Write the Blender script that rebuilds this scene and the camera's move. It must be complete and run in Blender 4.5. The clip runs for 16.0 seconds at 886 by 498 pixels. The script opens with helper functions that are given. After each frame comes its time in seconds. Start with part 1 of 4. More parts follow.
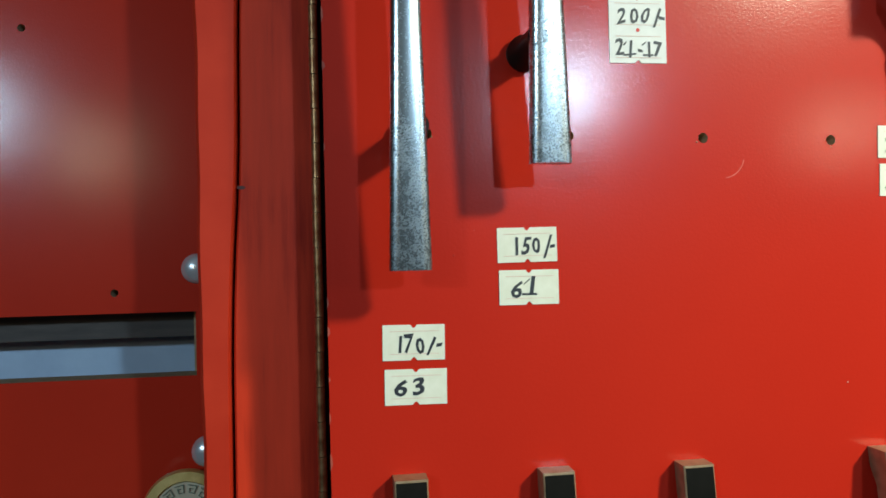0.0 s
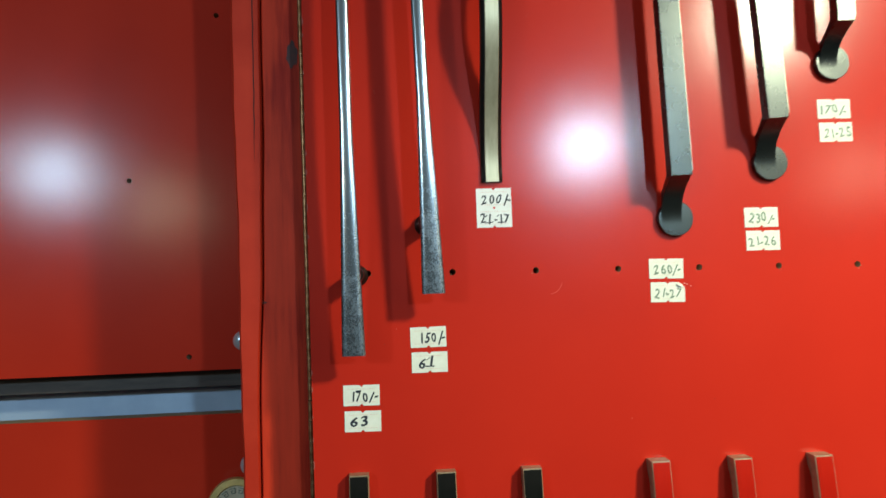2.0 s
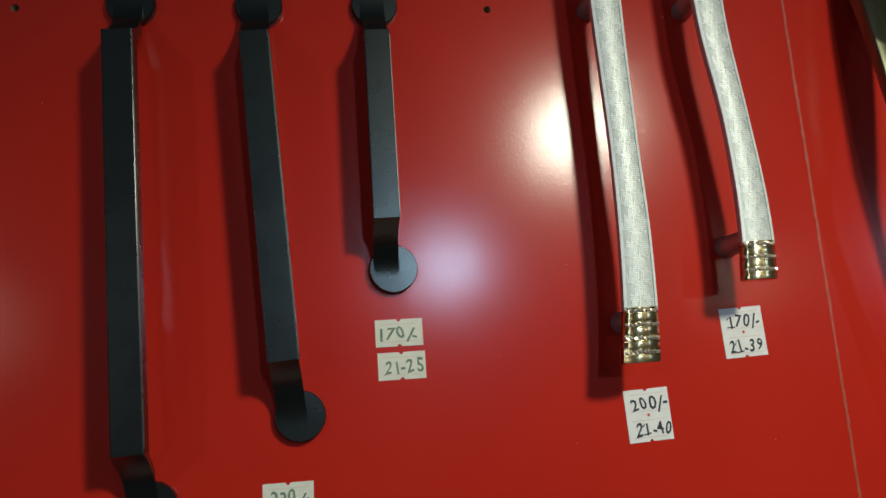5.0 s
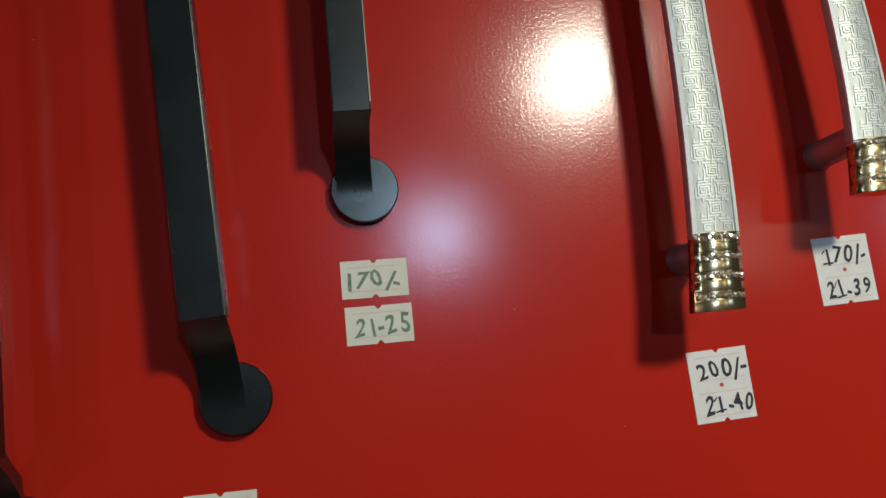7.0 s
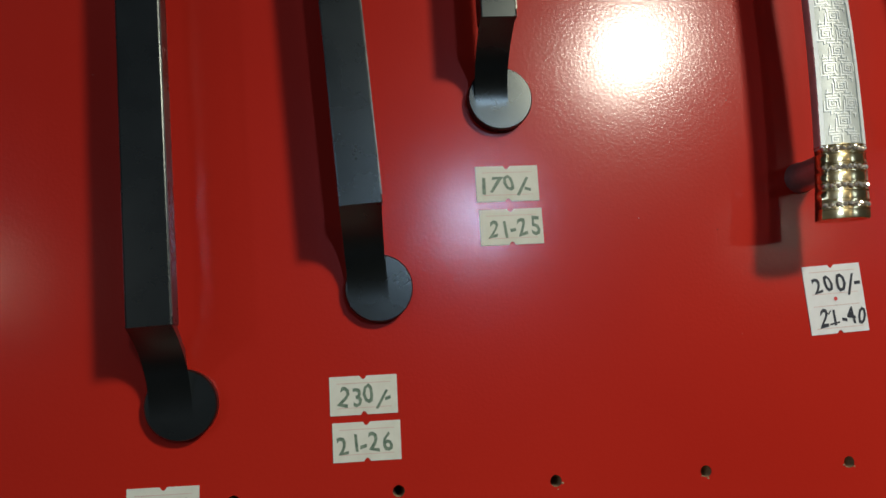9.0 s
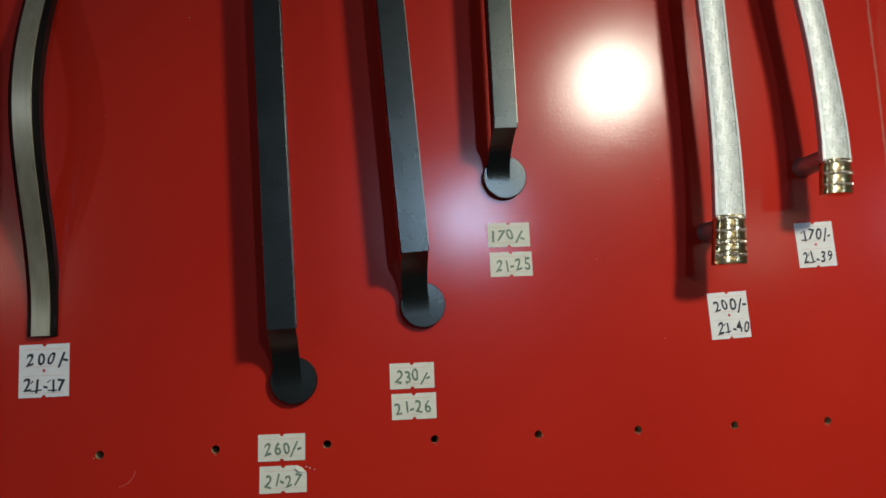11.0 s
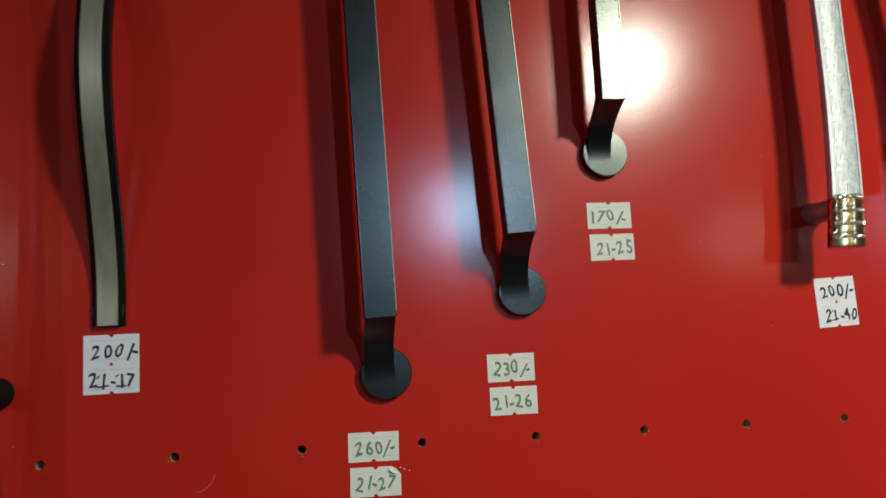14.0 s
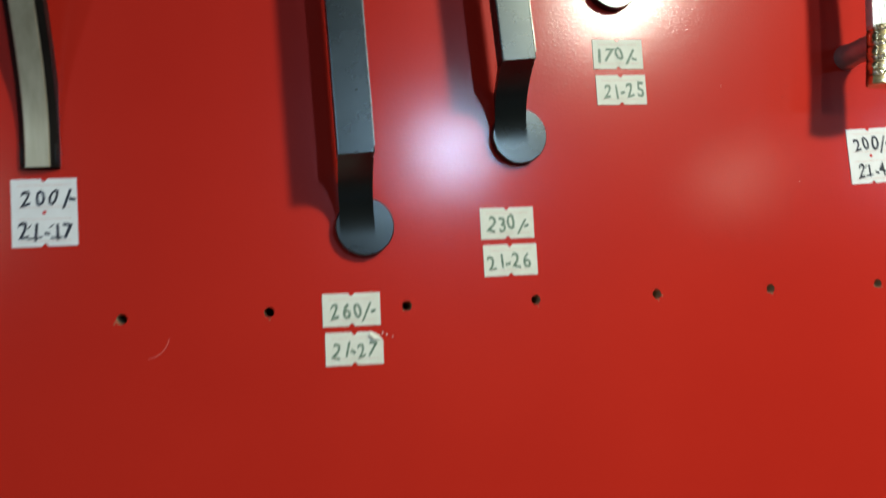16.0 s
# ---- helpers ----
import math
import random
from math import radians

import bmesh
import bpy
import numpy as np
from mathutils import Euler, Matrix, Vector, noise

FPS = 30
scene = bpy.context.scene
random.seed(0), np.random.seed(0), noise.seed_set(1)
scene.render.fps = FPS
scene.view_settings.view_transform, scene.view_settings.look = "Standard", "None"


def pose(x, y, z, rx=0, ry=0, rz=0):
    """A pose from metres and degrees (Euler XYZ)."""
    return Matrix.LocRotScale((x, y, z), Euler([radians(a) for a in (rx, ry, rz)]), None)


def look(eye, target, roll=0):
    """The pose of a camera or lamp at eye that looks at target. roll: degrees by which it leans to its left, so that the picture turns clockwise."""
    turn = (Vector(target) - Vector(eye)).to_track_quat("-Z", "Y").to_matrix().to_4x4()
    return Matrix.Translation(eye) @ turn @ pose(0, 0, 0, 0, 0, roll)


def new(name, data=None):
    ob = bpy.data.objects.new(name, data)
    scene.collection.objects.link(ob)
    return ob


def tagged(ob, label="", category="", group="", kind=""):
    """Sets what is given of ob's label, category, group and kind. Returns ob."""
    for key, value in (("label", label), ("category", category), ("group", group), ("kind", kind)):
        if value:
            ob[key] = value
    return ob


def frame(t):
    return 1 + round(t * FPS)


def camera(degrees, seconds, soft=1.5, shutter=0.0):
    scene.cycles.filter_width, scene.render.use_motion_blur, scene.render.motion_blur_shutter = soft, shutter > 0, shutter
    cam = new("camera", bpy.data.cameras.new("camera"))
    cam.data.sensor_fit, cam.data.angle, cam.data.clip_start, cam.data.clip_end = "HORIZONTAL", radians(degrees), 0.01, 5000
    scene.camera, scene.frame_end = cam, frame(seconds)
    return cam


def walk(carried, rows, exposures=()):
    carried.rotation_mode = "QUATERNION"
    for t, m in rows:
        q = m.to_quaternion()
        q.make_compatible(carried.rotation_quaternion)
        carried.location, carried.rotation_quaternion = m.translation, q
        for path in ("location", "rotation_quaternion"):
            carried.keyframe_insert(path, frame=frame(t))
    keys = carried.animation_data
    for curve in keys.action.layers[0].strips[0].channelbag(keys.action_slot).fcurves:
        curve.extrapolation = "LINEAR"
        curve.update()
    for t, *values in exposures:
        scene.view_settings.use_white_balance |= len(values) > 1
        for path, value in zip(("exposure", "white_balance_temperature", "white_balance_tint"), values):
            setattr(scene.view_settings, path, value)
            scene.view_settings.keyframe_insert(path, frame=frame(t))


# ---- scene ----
cam = camera(60.8, 16.0, soft=1.5, shutter=0.3)
PATH = [
    (0, (-0.0317, -0.2546, 1.3584), (0.2521, 1.7251, 1.3757), -1.32),
    (0.3, (-0.0278, -0.2559, 1.3623), (0.2709, 1.7216, 1.3726), -1.41),
    (0.5, (-0.028, -0.2584, 1.3605), (0.2817, 1.7175, 1.3651), -1.33),
    (0.8, (-0.0273, -0.2656, 1.359), (0.289, 1.7092, 1.3763), -1.41),
    (1, (-0.0242, -0.2755, 1.3632), (0.2824, 1.7007, 1.3842), -1.51),
    (1.2, (-0.0239, -0.2993, 1.3748), (0.2753, 1.6779, 1.4100), -1.88),
    (1.5, (-0.0228, -0.3473, 1.3803), (0.2455, 1.6336, 1.4448), -1.78),
    (1.8, (-0.0038, -0.4047, 1.3837), (0.2200, 1.5812, 1.4621), -1.58),
    (2, (0.0141, -0.4465, 1.3898), (0.1511, 1.5461, 1.4937), -2.1),
    (2.2, (0.0363, -0.4779, 1.3947), (0.1393, 1.5163, 1.5062), -2.26),
    (2.5, (0.072, -0.5106, 1.3995), (0.1805, 1.4841, 1.498), -2.74),
    (2.8, (0.1012, -0.5079, 1.4041), (0.2991, 1.4796, 1.5082), -2.56),
    (3, (0.1143, -0.5026, 1.4151), (0.421, 1.4678, 1.5686), -3.77),
    (3.2, (0.1275, -0.4957, 1.4374), (0.5238, 1.4617, 1.5438), -4.09),
    (3.5, (0.1452, -0.4872, 1.4292), (0.6326, 1.4441, 1.6102), -4.65),
    (3.8, (0.1778, -0.4665, 1.4417), (0.6658, 1.4558, 1.6995), -5.27),
    (4, (0.2039, -0.4382, 1.4555), (0.6357, 1.4993, 1.6994), -5.87),
    (4.2, (0.2266, -0.4116, 1.4621), (0.5675, 1.5375, 1.7533), -6.44),
    (4.5, (0.2496, -0.3822, 1.4679), (0.5464, 1.5694, 1.7889), -4.98),
    (5, (0.2652, -0.3369, 1.4698), (0.5442, 1.6136, 1.8128), -4.02),
    (5.5, (0.272, -0.3062, 1.4707), (0.5492, 1.6427, 1.8241), -3.38),
    (6, (0.275, -0.2835, 1.471), (0.5564, 1.6642, 1.8276), -3.05),
    (6.3, (0.2718, -0.266, 1.4672), (0.5728, 1.6811, 1.8107), -3.82),
    (6.5, (0.2735, -0.2571, 1.4653), (0.5693, 1.6924, 1.7999), -4.72),
    (6.8, (0.2755, -0.2451, 1.4675), (0.5725, 1.7098, 1.7683), -5.24),
    (7, (0.2773, -0.2388, 1.4656), (0.5765, 1.7184, 1.7478), -5.39),
    (7.3, (0.2769, -0.2364, 1.4647), (0.5735, 1.7206, 1.7509), -5.81),
    (7.5, (0.2742, -0.2395, 1.4629), (0.5669, 1.7185, 1.7467), -5.21),
    (7.8, (0.2676, -0.2437, 1.4595), (0.543, 1.715, 1.7556), -4.79),
    (8, (0.2635, -0.2442, 1.4566), (0.5304, 1.7153, 1.7553), -4.79),
    (8.3, (0.2598, -0.2435, 1.4506), (0.5036, 1.7259, 1.6999), -4.56),
    (8.5, (0.2532, -0.2369, 1.4441), (0.5271, 1.7315, 1.6685), -4.86),
    (8.7, (0.2433, -0.2348, 1.4357), (0.5047, 1.7323, 1.6851), -4.78),
    (9, (0.2397, -0.2424, 1.439), (0.4719, 1.7268, 1.7006), -3.4),
    (9.5, (0.2351, -0.2611, 1.4392), (0.4539, 1.7094, 1.7022), -2.77),
    (10, (0.2348, -0.2918, 1.4397), (0.453, 1.6787, 1.7031), -2.31),
    (10.5, (0.2302, -0.3293, 1.4409), (0.4566, 1.6404, 1.7037), -1.93),
    (10.8, (0.2166, -0.3462, 1.4385), (0.4658, 1.6218, 1.693), -2.56),
    (11, (0.209, -0.3612, 1.4406), (0.4763, 1.6053, 1.6883), -2.65),
    (11.3, (0.2059, -0.3734, 1.453), (0.5374, 1.5776, 1.7419), -3.76),
    (11.5, (0.205, -0.3841, 1.4641), (0.5533, 1.5595, 1.782), -4.16),
    (11.8, (0.2059, -0.3907, 1.4729), (0.5642, 1.547, 1.8148), -4.2),
    (12, (0.2068, -0.3956, 1.4733), (0.5518, 1.54, 1.8397), -4.09),
    (12.3, (0.1965, -0.3936, 1.4672), (0.5317, 1.5413, 1.8461), -3.84),
    (12.5, (0.1812, -0.3947, 1.4663), (0.4761, 1.5477, 1.8402), -3.41),
    (12.8, (0.1643, -0.3952, 1.4619), (0.4299, 1.5529, 1.8285), -3.11),
    (13, (0.1625, -0.3869, 1.4598), (0.4483, 1.562, 1.8064), -3.17),
    (13.3, (0.1606, -0.3753, 1.4535), (0.4617, 1.5759, 1.7729), -3.12),
    (13.5, (0.1548, -0.3663, 1.4506), (0.4656, 1.5866, 1.75), -2.86),
    (13.8, (0.153, -0.3438, 1.4419), (0.491, 1.6087, 1.7132), -2.67),
    (14, (0.1549, -0.3235, 1.4407), (0.5067, 1.6317, 1.6725), -2.9),
    (14.2, (0.1565, -0.3037, 1.4392), (0.5333, 1.6509, 1.6328), -3.19),
    (14.5, (0.1617, -0.2702, 1.4338), (0.559, 1.6825, 1.6041), -3.62),
    (14.8, (0.1666, -0.2494, 1.4317), (0.5679, 1.7033, 1.593), -4.18),
    (15, (0.1694, -0.2399, 1.4283), (0.572, 1.7136, 1.5751), -4.21),
    (15.2, (0.1743, -0.2365, 1.4259), (0.5679, 1.7197, 1.5614), -4.29),
    (15.5, (0.1752, -0.2449, 1.4256), (0.5577, 1.7136, 1.5596), -4.22),
    (15.8, (0.1709, -0.2622, 1.4161), (0.5418, 1.6976, 1.5636), -4.04),
    (16, (0.1619, -0.2794, 1.4001), (0.534, 1.6819, 1.5212), -3.5),
]
EXPOSURES = [(0, 1.28, 7300, 0), (0.5, 1.38, 7300, 0), (1.5, 1.32, 7300, 0), (2.5, 1.04, 7300, 0), (3.0, 0.3, 7200, 2), (4, -0.10, 7000, 5), (6.3, -0.30, 6950, 14), (8.7, -0.22, 6950, 15), (11, -0.12, 6950, 14), (13, 0.0, 6900, 13), (14, 0.08, 6800, 12), (14.5, 0.54, 6700, 9), (15.0, 0.60, 6650, 8), (15.5, 0.51, 6650, 8), (16, 0.50, 6650, 8)]
walk(cam, [(t, look(eye, target, roll)) for t, eye, target, roll in PATH], EXPOSURES)

# ---- light: a row of cool shop lamps, one warm lamp close to the board ----
world = bpy.data.worlds.new("shop")
world.use_nodes = True
world.node_tree.nodes["Background"].inputs[0].default_value = (0.006, 0.006, 0.007, 1)
scene.world = world


def lamp(name, place, watts, colour, radius):
    data = bpy.data.lights.new(name, "POINT")
    data.energy, data.color, data.shadow_soft_size = watts, colour, radius
    ob = new(name, data)
    ob.location = place
    return ob


WARM, COOL = (1.0, 0.94, 0.80), (0.43, 0.67, 1.0)
lamp("shop_lamp", (0.535, -1.5, 1.75), 15.0, COOL, 0.022)
lamp("shop_lamp", (1.95, -1.5, 1.74), 7.0, COOL, 0.04)
lamp("shop_lamp", (-1.0, -1.55, 1.78), 17.5, COOL, 0.04)
lamp("counter_lamp", (-0.78, -1.9, 1.71), 2.5, WARM, 0.04)
lamp("counter_lamp", (1.54, -1.9, 1.72), 1.8, WARM, 0.03)
data = bpy.data.lights.new("display_lamp", "SPOT")
data.energy, data.color, data.shadow_soft_size, data.spot_size, data.spot_blend = 21.5, (0.97, 1.0, 0.86), 0.042, radians(90), 1.0
new("display_lamp", data).matrix_basis = look((0.612, -0.67, 1.812), (0.400, 0.0, 1.12))


# ---- materials ----
def material(name):
    m = bpy.data.materials.new(name)
    m.use_nodes = True
    return m, m.node_tree.nodes, m.node_tree.links, m.node_tree.nodes["Principled BSDF"]


def noise_node(nodes, links, scale, detail=4.0, rough=0.6, stretch=None):
    coords = nodes.new("ShaderNodeTexCoord")
    tex = nodes.new("ShaderNodeTexNoise")
    tex.inputs["Scale"].default_value, tex.inputs["Detail"].default_value, tex.inputs["Roughness"].default_value = scale, detail, rough
    if stretch:
        mapping = nodes.new("ShaderNodeMapping")
        mapping.inputs["Scale"].default_value = stretch
        links.new(coords.outputs["Object"], mapping.inputs["Vector"])
        links.new(mapping.outputs["Vector"], tex.inputs["Vector"])
    else:
        links.new(coords.outputs["Object"], tex.inputs["Vector"])
    return tex


def ramp(nodes, links, source, stops):
    r = nodes.new("ShaderNodeValToRGB")
    while len(r.color_ramp.elements) < len(stops):
        r.color_ramp.elements.new(0.5)
    for e, (at, c) in zip(r.color_ramp.elements, stops):
        e.position, e.color = at, (*c, 1) if len(c) == 3 else c
    links.new(source, r.inputs["Fac"])
    return r


def bump(nodes, links, source, bsdf, strength, distance):
    b = nodes.new("ShaderNodeBump")
    b.inputs["Strength"].default_value, b.inputs["Distance"].default_value = strength, distance
    links.new(source, b.inputs["Height"])
    links.new(b.outputs["Normal"], bsdf.inputs["Normal"])
    return b


def surface(name, a, b, rough=(0.3, 0.4), metal=0.0, scale=60.0, stretch=None, relief=0.0, relief_scale=900.0, relief_depth=0.0002, specular=0.5):
    """Two mottled colours, uneven gloss and a fine relief."""
    m, nodes, links, bsdf = material(name)
    tex = noise_node(nodes, links, scale, 5, 0.6, stretch)
    colour = ramp(nodes, links, tex.outputs["Fac"], [(0.32, a), (0.68, b)])
    links.new(colour.outputs["Color"], bsdf.inputs["Base Color"])
    gloss = nodes.new("ShaderNodeMapRange")
    gloss.inputs["To Min"].default_value, gloss.inputs["To Max"].default_value = rough
    links.new(tex.outputs["Fac"], gloss.inputs["Value"])
    links.new(gloss.outputs["Result"], bsdf.inputs["Roughness"])
    bsdf.inputs["Metallic"].default_value = metal
    bsdf.inputs["Specular IOR Level"].default_value = specular
    if relief:
        fine = noise_node(nodes, links, relief_scale, 2, 0.5, stretch)
        bump(nodes, links, fine.outputs["Fac"], bsdf, relief, relief_depth)
    return m


def laminate(name, sheen=0.45, a=(0.440, 0.0165, 0.0084), b=(0.500, 0.0215, 0.0104)):
    """Glossy red laminate with an orange-peel skin, faint scuffs and scratches."""
    m, nodes, links, bsdf = material(name)
    broad = noise_node(nodes, links, 6, 4, 0.55)
    colour = ramp(nodes, links, broad.outputs["Fac"], [(0.3, a), (0.7, b)])
    specks = noise_node(nodes, links, 160, 6, 0.75)
    dust = ramp(nodes, links, specks.outputs["Fac"], [(0.72, (0, 0, 0)), (0.80, (1, 1, 1))])
    mix = nodes.new("ShaderNodeMixRGB")
    mix.inputs["Color2"].default_value = (0.60, 0.05, 0.03, 1)
    half = nodes.new("ShaderNodeMath")
    half.operation = "MULTIPLY"
    half.inputs[1].default_value = 0.35
    links.new(dust.outputs["Color"], half.inputs[0])
    links.new(half.outputs[0], mix.inputs["Fac"])
    links.new(colour.outputs["Color"], mix.inputs["Color1"])
    links.new(mix.outputs["Color"], bsdf.inputs["Base Color"])
    gloss = nodes.new("ShaderNodeMapRange")
    gloss.inputs["To Min"].default_value, gloss.inputs["To Max"].default_value = 0.140, 0.172
    links.new(noise_node(nodes, links, 22, 6, 0.7).outputs["Fac"], gloss.inputs["Value"])
    links.new(gloss.outputs["Result"], bsdf.inputs["Coat Roughness"])
    bsdf.inputs["Coat Weight"].default_value = sheen * 1.25
    bsdf.inputs["Roughness"].default_value = 0.32
    bsdf.inputs["Specular IOR Level"].default_value = sheen * 0.14
    peel = noise_node(nodes, links, 850, 3, 0.6)
    bump(nodes, links, peel.outputs["Fac"], bsdf, 0.44, 0.00010)
    links.new(bsdf.inputs["Normal"].links[0].from_socket, bsdf.inputs["Coat Normal"])
    return m


def chrome(name, spots):
    """Old chrome; spots: how strongly it is pitted with black specks."""
    m, nodes, links, bsdf = material(name)
    tex = noise_node(nodes, links, 1150, 6, 0.75)
    patch = noise_node(nodes, links, 110, 5, 0.7)
    add = nodes.new("ShaderNodeMath")
    add.operation = "MULTIPLY_ADD"
    add.inputs[1].default_value = 0.8
    links.new(patch.outputs["Fac"], add.inputs[0])
    links.new(tex.outputs["Fac"], add.inputs[2])
    top = 1.09 if spots else 1.6
    colour = ramp(nodes, links, add.outputs[0], [(0.0, (0.52, 0.55, 0.56)), ((top - 0.14) / 1.7, (0.43, 0.46, 0.47)), ((top - 0.05) / 1.7, (0.24, 0.255, 0.265)), (top / 1.7, (0.06, 0.064, 0.07))])
    scaled = nodes.new("ShaderNodeMath")
    scaled.operation = "DIVIDE"
    scaled.inputs[1].default_value = 1.7
    # the lower ends, gripped most, are the most pitted
    place, axes, wear, less = (nodes.new(k) for k in ("ShaderNodeTexCoord", "ShaderNodeSeparateXYZ", "ShaderNodeMapRange", "ShaderNodeMath"))
    links.new(place.outputs["Object"], axes.inputs[0])
    links.new(axes.outputs["Z"], wear.inputs["Value"])
    wear.inputs["From Min"].default_value, wear.inputs["From Max"].default_value = 0.03, 0.13
    wear.inputs["To Min"].default_value, wear.inputs["To Max"].default_value = -0.02, 0.30
    less.operation = "SUBTRACT"
    links.new(add.outputs[0], less.inputs[0])
    links.new(wear.outputs["Result"], less.inputs[1])
    links.new(less.outputs[0], scaled.inputs[0])
    links.new(scaled.outputs[0], colour.inputs["Fac"])
    links.new(colour.outputs["Color"], bsdf.inputs["Base Color"])
    bsdf.inputs["Metallic"].default_value = 1.0
    gloss = ramp(nodes, links, scaled.outputs[0], [((top - 0.2) / 1.7, (0.24, 0.24, 0.24)), (top / 1.7, (0.5, 0.5, 0.5))])
    links.new(gloss.outputs["Color"], bsdf.inputs["Roughness"])
    bump(nodes, links, tex.outputs["Fac"], bsdf, 0.04 * spots + 0.02, 0.0002)
    return m


def stained_wood(name, a, b):
    m, nodes, links, bsdf = material(name)
    grain = noise_node(nodes, links, 14, 8, 0.7, (16, 16, 1.0))
    broad = noise_node(nodes, links, 9, 3, 0.5, (3, 3, 1))
    add = nodes.new("ShaderNodeMath")
    add.operation = "MULTIPLY_ADD"
    add.inputs[1].default_value = 0.5
    links.new(grain.outputs["Fac"], add.inputs[0])
    links.new(broad.outputs["Fac"], add.inputs[2])
    colour = ramp(nodes, links, add.outputs[0], [(0.55, a), (0.72, b), (0.95, tuple(1.25 * v for v in b))])
    links.new(colour.outputs["Color"], bsdf.inputs["Base Color"])
    bsdf.inputs["Roughness"].default_value = 0.42
    bsdf.inputs["Specular IOR Level"].default_value = 0.14
    bump(nodes, links, grain.outputs["Fac"], bsdf, 0.15, 0.0004)
    return m


RED = laminate("red_laminate")
PANEL_RED = laminate("duller_red_laminate", 0.30, (0.52, 0.024, 0.010), (0.60, 0.032, 0.013))
POST_RED = stained_wood("red_painted_wood", (0.30, 0.013, 0.007), (0.58, 0.038, 0.015))
STRIP_RED = surface("red_painted_strip", (0.44, 0.024, 0.010), (0.54, 0.036, 0.015), (0.4, 0.5), scale=25, relief=0.2, relief_scale=300, specular=0.15)
RAW_EDGE = surface("raw_fibreboard", (0.30, 0.19, 0.10), (0.45, 0.31, 0.18), (0.8, 0.9), scale=400, relief=0.3)
DARK = surface("dark_gap", (0.012, 0.006, 0.005), (0.03, 0.012, 0.009), (0.8, 0.95), scale=80)
GUNMETAL = surface("satin_black_metal", (0.050, 0.056, 0.053), (0.064, 0.070, 0.065), (0.25, 0.30), metal=0.9, scale=40, relief=0.02, relief_scale=2200)
GUN_EDGE = surface("metal_edge_highlight", (0.16, 0.15, 0.13), (0.26, 0.24, 0.20), (0.3, 0.4), metal=1.0, scale=300)
CHROME_SPOT = chrome("pitted_chrome", 1.0)
CHROME = chrome("chrome", 0.0)
BRIGHT_CHROME = surface("bright_satin_chrome", (0.62, 0.63, 0.63), (0.74, 0.75, 0.75), (0.24, 0.32), metal=0.75, scale=120)
POST_METAL = surface("satin_post_metal", (0.36, 0.26, 0.23), (0.46, 0.35, 0.31), (0.32, 0.42), metal=0.6, scale=120)
CREAM_METAL = surface("brushed_champagne_metal", (0.42, 0.36, 0.235), (0.54, 0.47, 0.32), (0.36, 0.46), metal=0.7, scale=40, stretch=(8, 8, 0.6), relief=0.08, relief_scale=1500)
BLACK_GLOSS = surface("black_glossy_plastic", (0.007, 0.006, 0.005), (0.013, 0.011, 0.009), (0.3, 0.4), scale=60, specular=0.10)
SILVER = surface("antique_silver", (0.44, 0.465, 0.42), (0.58, 0.605, 0.55), (0.45, 0.55), metal=0.25, scale=220, relief=0.2, relief_scale=1800)
SILVER_LIGHT = surface("bright_silver", (0.76, 0.78, 0.73), (0.86, 0.88, 0.83), (0.42, 0.5), metal=0.2, scale=300)
GOLD = surface("polished_gold", (0.54, 0.40, 0.19), (0.70, 0.55, 0.30), (0.16, 0.24), metal=0.95, scale=150, relief=0.10, relief_scale=500)
CLEAR_STONE = surface("sparkling_clear_stone", (0.46, 0.38, 0.28), (0.86, 0.80, 0.70), (0.10, 0.20), metal=0.65, scale=600)
LIT_STRAP_CHROME = surface("chrome_with_painted_reflection", (0.70, 0.70, 0.69), (0.84, 0.84, 0.82), (0.30, 0.45), metal=0.35, scale=400, relief=0.2, relief_scale=900)
MIRROR_CHROME = surface("mirror_chrome", (0.70, 0.71, 0.72), (0.78, 0.79, 0.80), (0.10, 0.16), metal=1.0, scale=120)
BRONZE = surface("brushed_antique_bronze", (0.16, 0.156, 0.098), (0.24, 0.232, 0.146), (0.36, 0.44), metal=1.0, scale=30, stretch=(10, 10, 0.8), relief=0.08, relief_scale=1400)
PAPER = surface("cream_label_paper", (0.64, 0.62, 0.50), (0.73, 0.71, 0.60), (0.7, 0.85), scale=120, relief=0.1, relief_scale=2500)
PAPER_WHITE = surface("white_label_paper", (0.70, 0.68, 0.64), (0.78, 0.76, 0.72), (0.7, 0.85), scale=120, relief=0.1, relief_scale=2500)
INK_BLACK = surface("black_marker_ink", (0.009, 0.010, 0.016), (0.022, 0.023, 0.034), (0.5, 0.6), scale=900)
INK_GREEN = surface("green_pen_ink", (0.075, 0.125, 0.08), (0.22, 0.28, 0.19), (0.5, 0.6), scale=900)
PRINT_RED = surface("faint_red_print", (0.62, 0.36, 0.30), (0.68, 0.48, 0.40), (0.7, 0.8), scale=500)
DOT_RED = surface("red_print", (0.55, 0.03, 0.03), (0.62, 0.06, 0.05), (0.6, 0.7), scale=500)
RED_GLOSS = surface("red_glossy_enamel", (0.34, 0.008, 0.004), (0.40, 0.011, 0.005), (0.1, 0.16), scale=30)
BLACK_FACE = surface("matt_black_face", (0.005, 0.005, 0.004), (0.010, 0.009, 0.008), (0.6, 0.7), scale=60, specular=0.03)
CREAM_EDGE = surface("cream_metal_edge", (0.28, 0.18, 0.10), (0.42, 0.29, 0.18), (0.3, 0.4), metal=0.4, scale=200)
